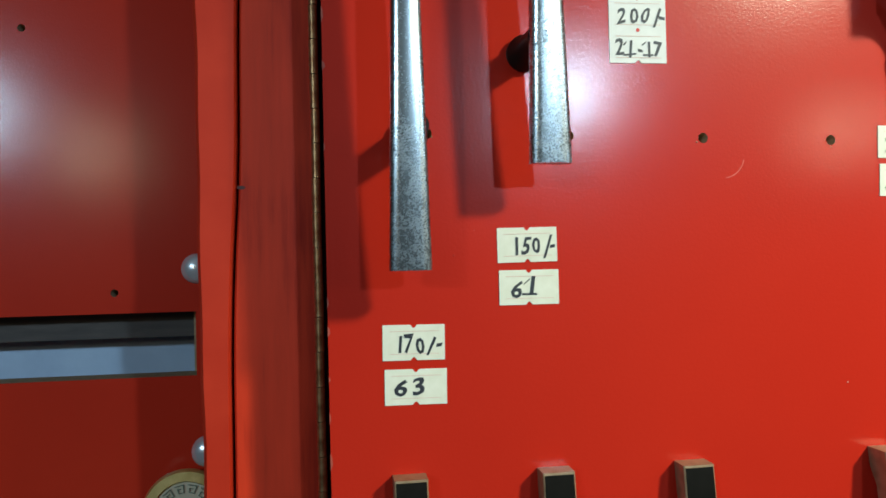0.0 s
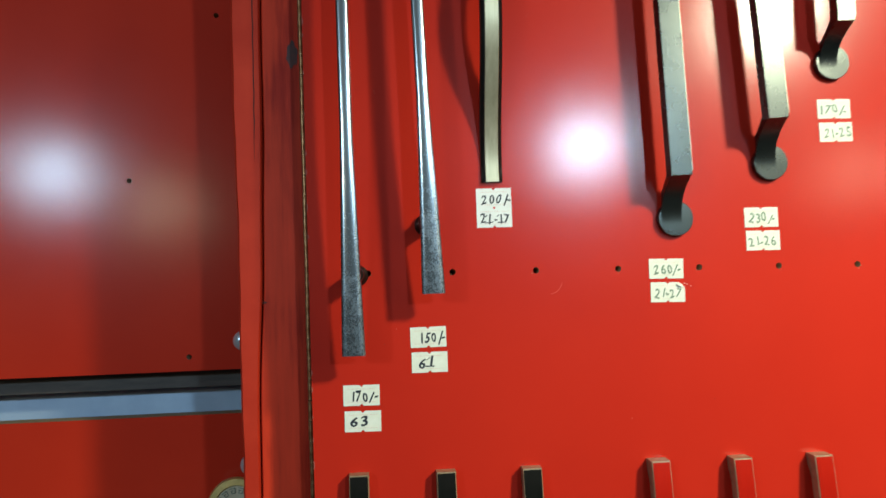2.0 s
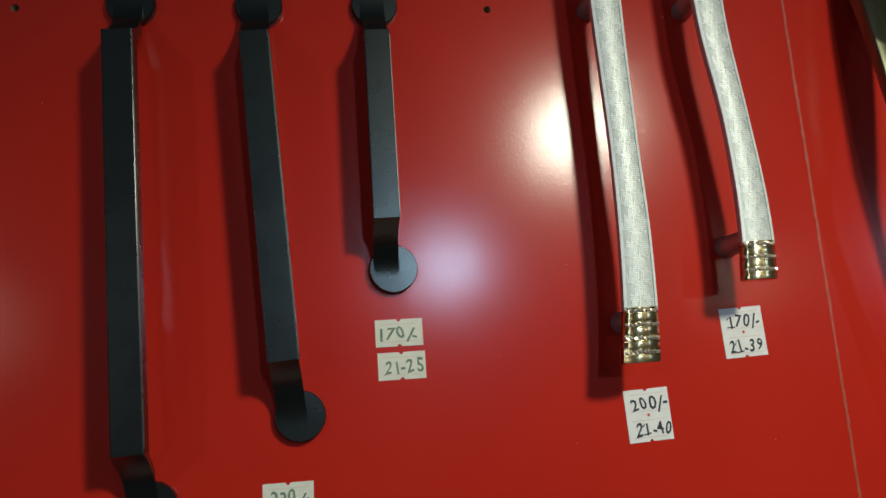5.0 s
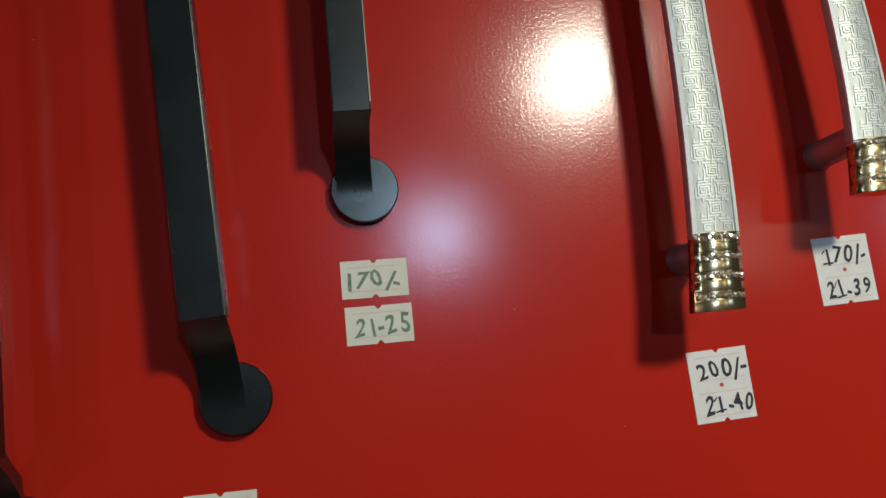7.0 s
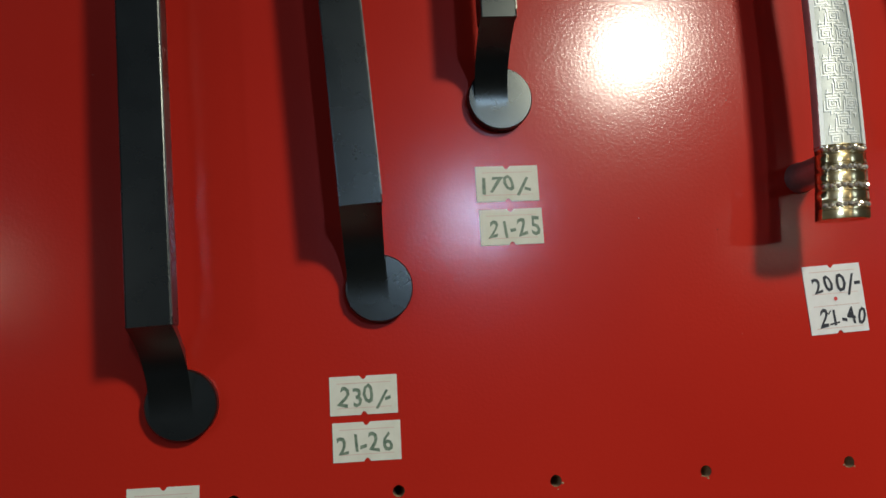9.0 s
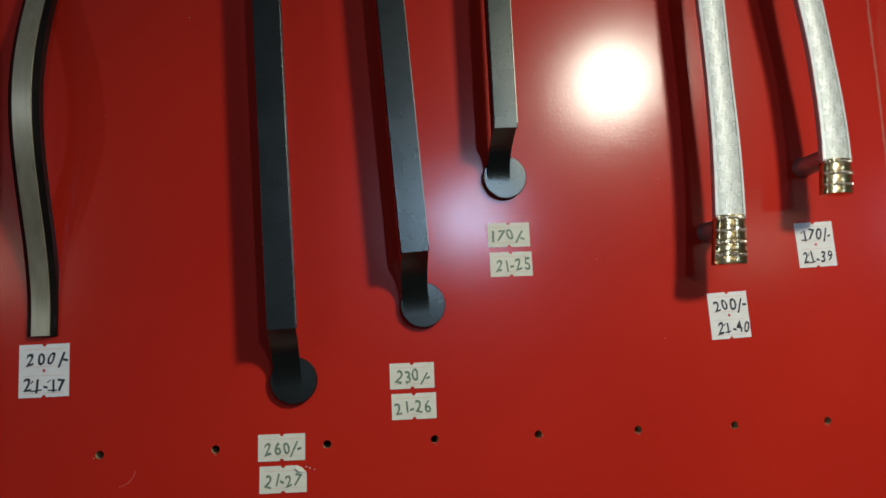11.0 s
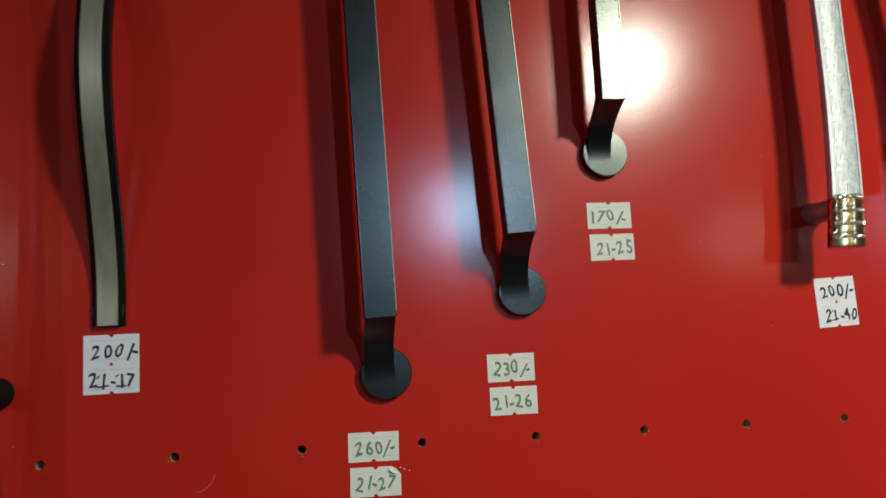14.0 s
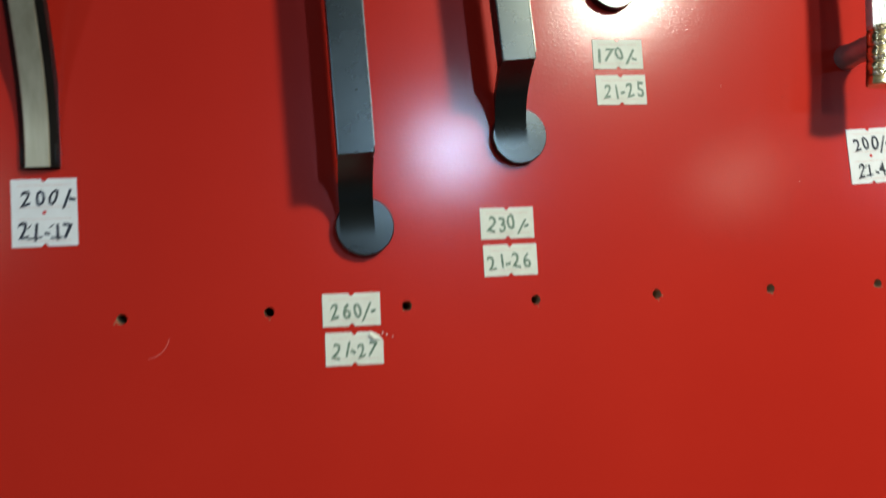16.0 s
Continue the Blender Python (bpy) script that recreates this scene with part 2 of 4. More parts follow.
BLUE_WALL = surface("blue_grey_paint", (0.36, 0.45, 0.58), (0.44, 0.54, 0.66), (0.5, 0.6), scale=30, relief=0.2, relief_scale=120, relief_depth=0.001)
SLOT_SHADE_BROWN = surface("dark_brown_slot_shade", (0.045, 0.032, 0.026), (0.085, 0.064, 0.052), (0.6, 0.75), scale=40, stretch=(1, 6, 6))
HINGE_BRASS = surface("worn_brass", (0.22, 0.09, 0.035), (0.50, 0.30, 0.14), (0.3, 0.5), metal=0.8, scale=260)
PALE_DUST = surface("pale_dust", (0.55, 0.42, 0.36), (0.70, 0.60, 0.52), (0.8, 0.9), scale=400)
JOINT_RED = surface("worn_red_joint", (0.28, 0.035, 0.012), (0.36, 0.055, 0.02), (0.6, 0.75), scale=120)
JOINT_BROWN = surface("worn_brown_joint", (0.30, 0.045, 0.02), (0.40, 0.075, 0.035), (0.6, 0.75), scale=120)
PALE_CHIP = surface("chipped_laminate_edge", (0.35, 0.045, 0.027), (0.44, 0.095, 0.056), (0.6, 0.75), scale=180)
BRASS_RIM = surface("yellow_brass_rim", (0.52, 0.37, 0.11), (0.68, 0.50, 0.19), (0.3, 0.45), metal=0.4, scale=180)
IVORY = surface("ivory_enamel", (0.58, 0.54, 0.36), (0.66, 0.62, 0.45), (0.25, 0.35), scale=90)
KNOB_WHITE = surface("silver_white_knob", (0.62, 0.62, 0.62), (0.74, 0.74, 0.73), (0.2, 0.3), metal=0.5, scale=90)
WALL_PAINT = surface("shop_wall_paint", (0.075, 0.07, 0.065), (0.105, 0.10, 0.09), (0.7, 0.85), scale=5, relief=0.2, relief_scale=60, relief_depth=0.002)
CEILING_PAINT = surface("ceiling_paint", (0.15, 0.145, 0.14), (0.20, 0.195, 0.19), (0.8, 0.9), scale=5)
FLOOR_TILE = surface("floor_tile", (0.075, 0.066, 0.056), (0.12, 0.105, 0.09), (0.25, 0.45), scale=8)


# ---- mesh helpers ----
def thing(name, place, label, category, group="", turn=0.0):
    ob = new(name)
    ob.empty_display_size = 0.02
    ob.matrix_basis = pose(*place, 0, turn, 0)
    return tagged(ob, label, category, group)


def part(name, bm, mat, parent=None, label="", smooth=False, sharp=32):
    mesh = bpy.data.meshes.new(name)
    if isinstance(bm, bmesh.types.BMesh):
        bmesh.ops.recalc_face_normals(bm, faces=bm.faces)
        bm.to_mesh(mesh)
        bm.free()
    else:
        mesh.from_pydata(*bm)
    mesh.materials.append(mat)
    mesh.polygons.foreach_set("use_smooth", [True] * len(mesh.polygons))
    mesh.set_sharp_from_angle(angle=radians(60 if smooth else sharp))
    ob = new(name, mesh)
    ob.parent = parent
    if label:
        ob["label"] = label
    return ob


def box(x0, x1, y0, y1, z0, z1, bevel=0.0, bm=None, segments=2):
    bm2 = bmesh.new()
    bmesh.ops.create_cube(bm2, size=1)
    for v in bm2.verts:
        v.co = ((x0 + x1) / 2 + v.co.x * (x1 - x0), (y0 + y1) / 2 + v.co.y * (y1 - y0), (z0 + z1) / 2 + v.co.z * (z1 - z0))
    if bevel:
        bmesh.ops.bevel(bm2, geom=bm2.edges[:], offset=bevel, segments=segments, profile=0.5, affect="EDGES")
    if bm is None:
        return bm2
    mesh = bpy.data.meshes.new("temp")
    bm2.to_mesh(mesh)
    bm2.free()
    bm.from_mesh(mesh)
    bpy.data.meshes.remove(mesh)
    return bm


def loft(rings, cap=True, bm=None):
    bm = bm or bmesh.new()
    rows = [[bm.verts.new(p) for p in ring] for ring in rings]
    n = len(rings[0])
    for a, b in zip(rows, rows[1:]):
        for i in range(n):
            bm.faces.new((a[i], a[(i + 1) % n], b[(i + 1) % n], b[i]))
    if cap:
        bm.faces.new(rows[0])
        bm.faces.new(rows[-1])
    return bm


def lathe(profile, steps=32, bm=None, at=(0, 0, 0)):
    """A turned form about the y axis: (radius, y) rows, from the board outwards."""
    rings = [[(at[0] + r * math.cos(2 * math.pi * i / steps), at[1] + y, at[2] + r * math.sin(2 * math.pi * i / steps)) for i in range(steps)] for r, y in profile]
    return loft(rings, True, bm)


def strip(rows, chamfer):
    """A flat bar along z; rows of z, centre x, front y, width, thickness."""
    rings = []
    for z, x, y, w, th in rows:
        h, c = w / 2, chamfer
        rings.append([(x - h, y + c, z), (x - h + c, y, z), (x + h - c, y, z), (x + h, y + c, z), (x + h, y + th, z), (x - h, y + th, z)])
    return loft(rings)


def glide(table, z):
    """A smooth value between rows of (z, value, ...)."""
    rows = sorted(table)
    if z <= rows[0][0]:
        return rows[0][1:]
    for n, (a, b) in enumerate(zip(rows, rows[1:])):
        if z <= b[0]:
            f, span = (z - a[0]) / (b[0] - a[0]), b[0] - a[0]
            before, after = rows[max(0, n - 1)], rows[min(len(rows) - 1, n + 2)]
            out = []
            for k in range(1, len(a)):
                ma = (b[k] - before[k]) / (b[0] - before[0]) * span
                mb = (after[k] - a[k]) / (after[0] - a[0]) * span
                out.append((2 * f**3 - 3 * f**2 + 1) * a[k] + (f**3 - 2 * f**2 + f) * ma + (3 * f**2 - 2 * f**3) * b[k] + (f**3 - f**2) * mb)
            return tuple(out)
    return rows[-1][1:]


def spread(a, b, n):
    return [a + (b - a) * i / (n - 1) for i in range(n)]


# ---- the room, closed round the camera ----
def slab(name, x0, x1, y0, y1, z0, z1, mat, label, category):
    return tagged(part(name, box(x0, x1, y0, y1, z0, z1), mat), label, category, kind="structure")


slab("floor", -3.2, 3.2, -3.4, 0.6, -0.1, 0.0, FLOOR_TILE, "dark tiled shop floor", "floor")
slab("ceiling", -3.2, 3.2, -3.4, 0.6, 2.7, 2.8, CEILING_PAINT, "plain off-white shop ceiling", "ceiling")
slab("wall_north", -3.2, 3.2, 0.45, 0.6, 0.0, 2.7, WALL_PAINT, "plain shop wall behind the display boards", "wall")
slab("wall_south", -3.2, 3.2, -3.4, -3.25, 0.0, 2.7, WALL_PAINT, "plain grey-beige shop wall", "wall")
slab("wall_west", -3.2, -3.05, -3.25, 0.45, 0.0, 2.7, WALL_PAINT, "plain grey-beige shop wall", "wall")
slab("wall_east", 3.05, 3.2, -3.25, 0.45, 0.0, 2.7, WALL_PAINT, "plain grey-beige shop wall", "wall")


# ---- boards with drilled holes ----
def drilled_board(x0, x1, z0, z1, y0, y1, holes, slots=(), radius=0.0019):
    """A board with round holes and long slots that go right through. Gives the faces and the hole walls."""
    bm, walls = bmesh.new(), []
    outer = [(x0, z0), (x1, z0), (x1, z1), (x0, z1)]
    rims = [[(hx + radius * math.cos(k * math.pi / 6), hz + radius * math.sin(k * math.pi / 6)) for k in range(12)] for hx, hz in holes]
    rims += [[(a, c), (b, c), (b, d), (a, d)] for a, b, c, d in slots]
    for y in (y0, y1):
        edges = []
        for loop in [outer] + rims:
            vs = [bm.verts.new((px, y, pz)) for px, pz in loop]
            edges += [bm.edges.new((vs[i], vs[(i + 1) % len(vs)])) for i in range(len(vs))]
        bmesh.ops.triangle_fill(bm, use_beauty=True, use_dissolve=False, edges=edges)
    loft([[(px, y0, pz) for px, pz in outer], [(px, y1, pz) for px, pz in outer]], False, bm)
    for rim in rims:
        walls.append(loft([[(px, y0 + 0.0002, pz) for px, pz in rim], [(px, y1, pz) for px, pz in rim]], False))
    return bm, walls


def row_z(x):
    return 1.40 - 0.0156 * x


HOLES = [(0.05 * k, row_z(0.05 * k)) for k in range(0, 10)] + [(0.127, 1.648), (0.3435, 1.647)]
board = thing("display_board", (0.23, 0.0, 0.8), "glossy red laminate display board with drilled peg holes", "display board")
bm, walls = drilled_board(-0.2645, 0.2695, 0.0, 1.3, 0.0, 0.022, [(hx - 0.23, hz - 0.8) for hx, hz in HOLES])
part("panel", bm, RED, board)
for wall in walls:
    part("hole_edge", wall, RAW_EDGE, board)
part("backing", box(-0.26, 0.265, 0.0225, 0.026, 0.002, 1.298), DARK, board)
board2 = thing("display_board", (0.85, 0.0, 0.8), "glossy red laminate display board beside a worn joint", "display board")
bm, walls = drilled_board(-0.3495, 0.40, 0.0, 1.3, 0.0, 0.022, [(-0.3155, 0.601)])
part("panel", bm, RED, board2)
for wall in walls:
    part("hole_edge", wall, RAW_EDGE, board2)
part("backing", box(-0.345, 0.395, 0.0225, 0.026, 0.002, 1.298), DARK, board2)

# the joint between the boards: a thin filler with ragged edges
rng = random.Random(4)
for z0, z1, mat, thick in ((0.8, 1.36, JOINT_RED, 0.0004), (1.36, 1.47, JOINT_BROWN, 0.0005), (1.47, 2.1, PALE_CHIP, 0.0005)):
    rings = []
    for z in spread(z0, z1, 150):
        a, b = 0.5 - thick - rng.uniform(-0.0001, 0.0004), 0.5 + thick + rng.uniform(-0.0001, 0.0004)
        rings.append([(a, -0.00012, z), (b, -0.00012, z), (b, 0.01, z), (a, 0.01, z)])
    tagged(part("board_joint", loft(rings), mat), "thin worn joint between two red boards", "trim", kind="structure")

# worn chips along the free edge of the first board
rng = random.Random(11)
for z in spread(1.22, 1.72, 46):
    if rng.random() < 0.55:
        zc, hgt, dep = z + rng.uniform(-0.004, 0.004), rng.uniform(0.0008, 0.003), rng.uniform(0.0003, 0.0009)
        x, chip = -0.0345 - 0.230, bmesh.new()
        chip.faces.new([chip.verts.new(p) for p in ((x - 0.0001, -0.00015, zc - 0.8 - hgt), (x + dep, -0.00015, zc - 0.8 - hgt * 0.3), (x + dep * 0.8, -0.00015, zc - 0.8 + hgt * 0.5), (x - 0.0001, -0.00015, zc - 0.8 + hgt))])
        part("edge_chip", chip, PALE_CHIP, board)

# a curved scratch and small marks
def scratch(points, width, mat):
    bm = bmesh.new()
    row = []
    for (xa, za), (xb, zb) in zip(points, points[1:]):
        d = Vector((xb - xa, zb - za)).normalized()
        row.append((xa, za, -d.y, d.x))
    row.append((*points[-1], row[-1][2], row[-1][3]))
    vs = [(bm.verts.new((px + nx * width / 2, -0.0001, pz + nz * width / 2)), bm.verts.new((px - nx * width / 2, -0.0001, pz - nz * width / 2))) for px, pz, nx, nz in row]
    for a, b in zip(vs, vs[1:]):
        bm.faces.new((a[0], a[1], b[1], b[0]))
    return bm


SCUFF = surface("light_scuff", (0.52, 0.045, 0.03), (0.58, 0.08, 0.05), (0.5, 0.6), scale=300)
arc = [(0.1075 + 0.008 * math.sin(a), 1.392 - 0.008 * math.cos(a)) for a in spread(0.1, 1.4, 9)]
part("scratch", scratch([(px - 0.23, pz - 0.8) for px, pz in arc], 0.0004, SCUFF), SCUFF, board, "pale curved scratch")
# fibre crumbs at the drilled holes, dust and small nicks in the skin
rng = random.Random(23)
for hx, hz in HOLES[:10]:
    for k in range(rng.choice((1, 2, 3))):
        a, r = rng.uniform(3.4, 6.0), rng.uniform(0.0019, 0.0028)
        px, pz, d = hx - 0.23 + r * math.cos(a), hz - 0.8 + r * math.sin(a), rng.uniform(0.0003, 0.0006)
        part("fibre_crumb", loft([[(px + q * d * math.cos(w), y, pz + q * 0.7 * d * math.sin(w)) for w in (0.2, 1.5, 2.6, 3.9, 5.2)] for y, q in ((0.0, 1.0), (-0.0003, 0.5))]), RAW_EDGE, board, "pale fibre crumb")
for k in range(26):
    px, pz, d = rng.uniform(-0.24, 0.26), rng.uniform(0.45, 0.86), rng.uniform(0.00014, 0.00032)
    part("dust_speck", loft([[(px + q * d * math.cos(w), y, pz + q * d * math.sin(w)) for w in (0.0, 1.4, 2.5, 4.0, 5.1)] for y, q in ((0.0, 1.0), (-0.00025, 0.6))]), PALE_DUST if k % 4 else DARK, board)
bpy.context.view_layer.update()

# ---- the red post with the piano hinge ----
post = thing("cabinet_post", (-0.06, 0.03, 0.8), "red painted wooden post with a dark split and worn edge", "post")
rng = random.Random(7)
rings = []
SPLIT = [(0.0, -0.0112), (0.40, -0.0108), (0.48, -0.0101), (0.55, -0.0088), (0.60, -0.0062), (0.65, -0.0051), (0.72, -0.0040), (1.3, -0.0020)]
for z in spread(0.0, 1.3, 120):
    wob = 0.0004 * math.sin(z * 13) + 0.0003 * math.sin(z * 41 + 1) + 0.0002 * math.sin(z * 131)
    a, b = -0.0212 - 0.005 * (z - 0.6) + wob, glide(SPLIT, z)[0] - 0.0006 + 0.0002 * math.sin(z * 57)
    rings.append([(a + 0.0012, -0.002, z), (b - 0.0006, -0.002, z), (b, -0.001, z), (b, 0.15, z), (a, 0.15, z), (a, -0.0005, z)])
part("side_strip", loft(rings), STRIP_RED, post, "bright red edge strip")
rings = []
for z in spread(0.0, 1.3, 120):
    a = glide(SPLIT, z)[0] + 0.0006 + 0.0002 * math.sin(z * 57)
    rings.append([(a, 0.0012, z), (a + 0.0008, 0.0, z), (0.0212, 0.0, z), (0.0222, 0.001, z), (0.0222, 0.15, z), (a, 0.15, z)])
part("stile", loft(rings), POST_RED, post, "dark red stained stile with grain")
crack = bmesh.new()
sides = [(glide(SPLIT, z)[0] - 0.0046 + 0.0002 * math.sin(z * 300), 0.0003 * min(1.0, (z - 0.672) * 40), z) for z in spread(0.673, 0.80, 16)]
loft([[(x - w, -0.00215, z), (x + w, -0.00215, z), (x + w, -0.0018, z), (x - w, -0.0018, z)] for x, w, z in sides], True, crack)
part("crack", crack, DARK, post, "thin dark crack in the strip")
part("split", box(-0.0125, -0.0015, 0.006, 0.15, 0.0, 1.3), DARK, post)
knot = bmesh.new()
vs = [knot.verts.new((0.0155 + 0.0035 * math.cos(k * math.pi / 8) * (1 + 0.2 * math.sin(k * 2.3)), -0.0002, 0.741 + 0.0085 * math.sin(k * math.pi / 8) * (1 + 0.15 * math.cos(k * 1.7)))) for k in range(16)]
knot.faces.new(vs)
KNOT = surface("dark_knot", (0.03, 0.006, 0.004), (0.10, 0.012, 0.008), (0.5, 0.7), scale=180)
part("knot", knot, KNOT, post, "dark knot in the wood")
nick = bmesh.new()
vs = [nick.verts.new((-0.0052 + 0.0016 * math.cos(k * math.pi / 5), -0.0002, 0.585 + 0.0007 * math.sin(k * math.pi / 5))) for k in range(10)]
nick.faces.new(vs)
part("nick", nick, KNOT, post, "small dark nick")

hinge = thing("piano_hinge", (-0.0378, 0.021, 0.8), "long worn brass piano hinge beside the red board", "hinge")
part("leaf", box(-0.0012, 0.0012, 0.0030, 0.0045, 0.0, 1.3), HINGE_BRASS, hinge)
knuckle = part("knuckle", loft([[(0.0016 * math.cos(k * math.pi / 6), 0.0016 * math.sin(k * math.pi / 6), z) for k in range(12)] for z in (0.0, 0.0122)]), HINGE_BRASS, hinge, smooth=False)
for k in range(1, 104):
    ob = new("knuckle", knuckle.data)
    ob.parent, ob.location = hinge, (0.00012 * math.sin(k * 5), 0, 0.0125 * k)
part("gap_backing", box(0.0004, 0.004, 0.0052, 0.0065, 0.0, 1.3), DARK, hinge)

# ---- the recessed panel with a slot ----
inner = thing("recessed_panel", (-0.35, 0.178, 0.8), "red laminate recessed panel with a long slot", "panel")
bm, walls = drilled_board(-0.35, 0.27, 0.0, 1.3, 0.0, 0.018, [(0.154, 0.686), (0.199, 0.542), (0.226, 0.822)], [(-0.34, 0.2415, 0.4955, 0.5308)], 0.0021)
part("panel", bm, PANEL_RED, inner)
for wall in walls:
    part("cut_edge", wall, RAW_EDGE, inner)
# added dark band: the shadow across the slot's upper half, put into colour
slab("slot_shade_band", -0.72, -0.06, 0.203, 0.233, 1.3150, 1.42, SLOT_SHADE_BROWN, "dark brown band standing in for the shade in the top of the slot", "backing")
# strip added behind the panel to show the slot's pale cut end
slab("slot_end_edge", -0.1128, -0.1085, 0.1965, 0.2025, 1.27, 1.36, RAW_EDGE, "pale raw cut edge at the end of the slot, added behind the panel", "backing")
slab("slot_back", -0.72, -0.06, 0.235, 0.275, 0.8, 2.1, BLUE_WALL, "blue-grey painted board behind the slot", "backing")
slab("side_closing", -0.74, -0.72, 0.0, 0.275, 0.8, 2.1, STRIP_RED, "plain red side board", "panel")


def round_knob(x, z, mat):
    ob = thing("round_knob", (x, 0.178, z), "small silver-white round knob on the red panel", "knob", "knobs on the panel")
    part("stem", lathe([(0.003, 0.0), (0.003, -0.012)], 16), CHROME, ob, smooth=True)
    part("head", lathe([(0.003, -0.010), (0.0072, -0.0125), (0.0082, -0.016), (0.0075, -0.0195), (0.0045, -0.0215), (0.0008, -0.022)], 24), mat, ob, smooth=True)


round_knob(-0.1045, 1.3545, KNOB_WHITE)
round_knob(-0.1010, 1.2575, KNOB_WHITE)


def medallion_knob(x, z):
    ob = thing("medallion_knob", (x, 0.178, z), "round gold-rimmed knob with an ivory key-pattern face", "knob")
    part("stem", lathe([(0.006, 0.0), (0.006, -0.012)], 20), GOLD, ob, smooth=True)
    part("rim", lathe([(0.012, -0.010), (0.0225, -0.012), (0.0235, -0.015), (0.0225, -0.018), (0.0178, -0.0185), (0.0170, -0.0165), (0.0005, -0.0165)], 48), BRASS_RIM, ob, "gold rim", True)
    part("face", lathe([(0.0170, -0.0160), (0.0168, -0.0175), (0.0004, -0.0182)], 48), IVORY, ob, "ivory face", True)
    bm = bmesh.new()
    for k in range(14):
        a = 2 * math.pi * k / 14
        for r0, r1, w0, w1 in ((0.0156, 0.0161, -0.16, 0.16), (0.0116, 0.0121, -0.16, 0.10), (0.0121, 0.0156, -0.16, -0.12), (0.0121, 0.0143, 0.06, 0.10), (0.0137, 0.0142, -0.05, 0.10)):
            vs = [bm.verts.new((r * math.cos(a + w), -0.0184, r * math.sin(a + w))) for r, w in ((r0, w0), (r1, w0), (r1, w1), (r0, w1))]
            bm.faces.new(vs)
    part("key_pattern", bm, INK_GREEN, ob, "dark key-pattern lines")


medallion_knob(-0.112, 1.2250)


# ---- satin black bar handles ----
def bar_handle(top, foot, shift, label, foot_inset=0.0235, w=0.0064):
    """top, foot: the centres of the two rosettes; shift: how far the bar's ends stand beside them."""
    (xa, za), (xb, zb) = top, foot
    length = math.hypot(xa - xb, za - zb)
    ob = thing("bar_handle", (xa, 0, za), label, "handle", "satin black handles", math.degrees(math.atan2(xa - xb, za - zb)))
    inset, front, back = 0.0235, -0.0255, -0.0175

    def side_shift(z):
        return shift[0] + (shift[1] - shift[0]) * (-z / length)

    c = 0.0006
    rings = []
    for z in (-inset + 0.0003, -length + foot_inset - 0.0003):
        m = side_shift(z)
        rings.append([(m - w + c, back, z), (m - w, back - c, z), (m - w, front + c, z), (m - w + c * 0.3, front + c * 0.3, z), (m - w + c, front, z), (m + w - c, front, z), (m + w - c * 0.3, front + c * 0.3, z), (m + w, front + c, z), (m + w, back - c, z), (m + w - c, back, z)])
    part("bar", loft(rings), GUNMETAL, ob, sharp=8)
    for end in (0, 1):
        reach = foot_inset if end else inset
        outer = [(-0.005 + (reach + 0.005) * f, -0.00436 + (front + 0.00436) * f**2.8) for f in spread(0.0, 1.0, 23)]
        inner = [(reach + 0.0045, back), (reach - 0.0005, -0.0125), (reach - 0.0045, -0.0078), (reach - 0.0070, -0.0042)]
        zc = 0 if not end else -length
        side = [(-v if not end else -length + v, y) for v, y in outer + inner]
        rings = []
        for x in (-w + 0.0002, w - 0.0002):
            rings.append([(side_shift(zc) + x * (1.0 if n < len(outer) else 0.8), y, z) for n, (z, y) in enumerate(side)])
        part("leg", loft(rings), GUNMETAL, ob)
        part("rosette", lathe([(0.0106, 0.0), (0.0108, -0.0004), (0.0108, -0.0036), (0.0104, -0.0042), (0.0002, -0.0043)], 40, None, (0, 0, zc)), GUNMETAL, ob)
    # highlight on the bar's right edge, painted as a thin strip of lighter metal
    edge = []
    for z in (-inset - 0.002, -length + foot_inset + 0.002):
        m = side_shift(z) + w
        edge.append([(m - 0.0003, front - 0.00005, z), (m + 0.0001, front - 0.00005, z), (m + 0.0001, front + 0.0005, z)])
    part("edge_highlight", loft(edge), GUN_EDGE, ob, "thin highlight along the edge of the bar, as lighter metal")
    return ob


bar_handle((0.1775, 1.6485), (0.1857, 1.4268), (-0.0006, -0.0027), "long satin black bar handle with round rosettes")
bar_handle((0.2345, 1.6475), (0.2468, 1.4592), (-0.0020, -0.0034), "medium satin black bar handle with round rosettes")
bar_handle((0.2882, 1.6475), (0.2900, 1.5205), (-0.0012, -0.0031), "short satin black bar handle with round rosettes", 0.0190, 0.0057)


# ---- bow handle with a champagne face ----
def bow_handle():
    ob = thing("bow_handle", (0.0755, 0, 1.5555), "bowed black handle with a champagne metal face", "handle")
    half, rise = 0.1035, 0.0255
    body, face = [], []
    for z in spread(-half, half, 61):
        u = abs(z) / half
        y = -0.0032 - rise * (0.5 + 0.5 * math.cos(math.pi * min(1.0, u / 0.93)))
        body.append((z, 0.0, y, 0.0126, 0.0065))
        face.append((z, 0.0, y - 0.0006, 0.0080, 0.0016))
    part("body", strip(body, 0.0018), BLACK_GLOSS, ob)
    part("face", strip(face, 0.0003), CREAM_METAL, ob, "champagne metal face strip")
    for end in (-1, 1):
        part("foot", box(-0.006, 0.006, -0.0025, 0.0, end * 0.099 - 0.004, end * 0.099 + 0.004, 0.0006), BLACK_GLOSS, ob)


bow_handle()


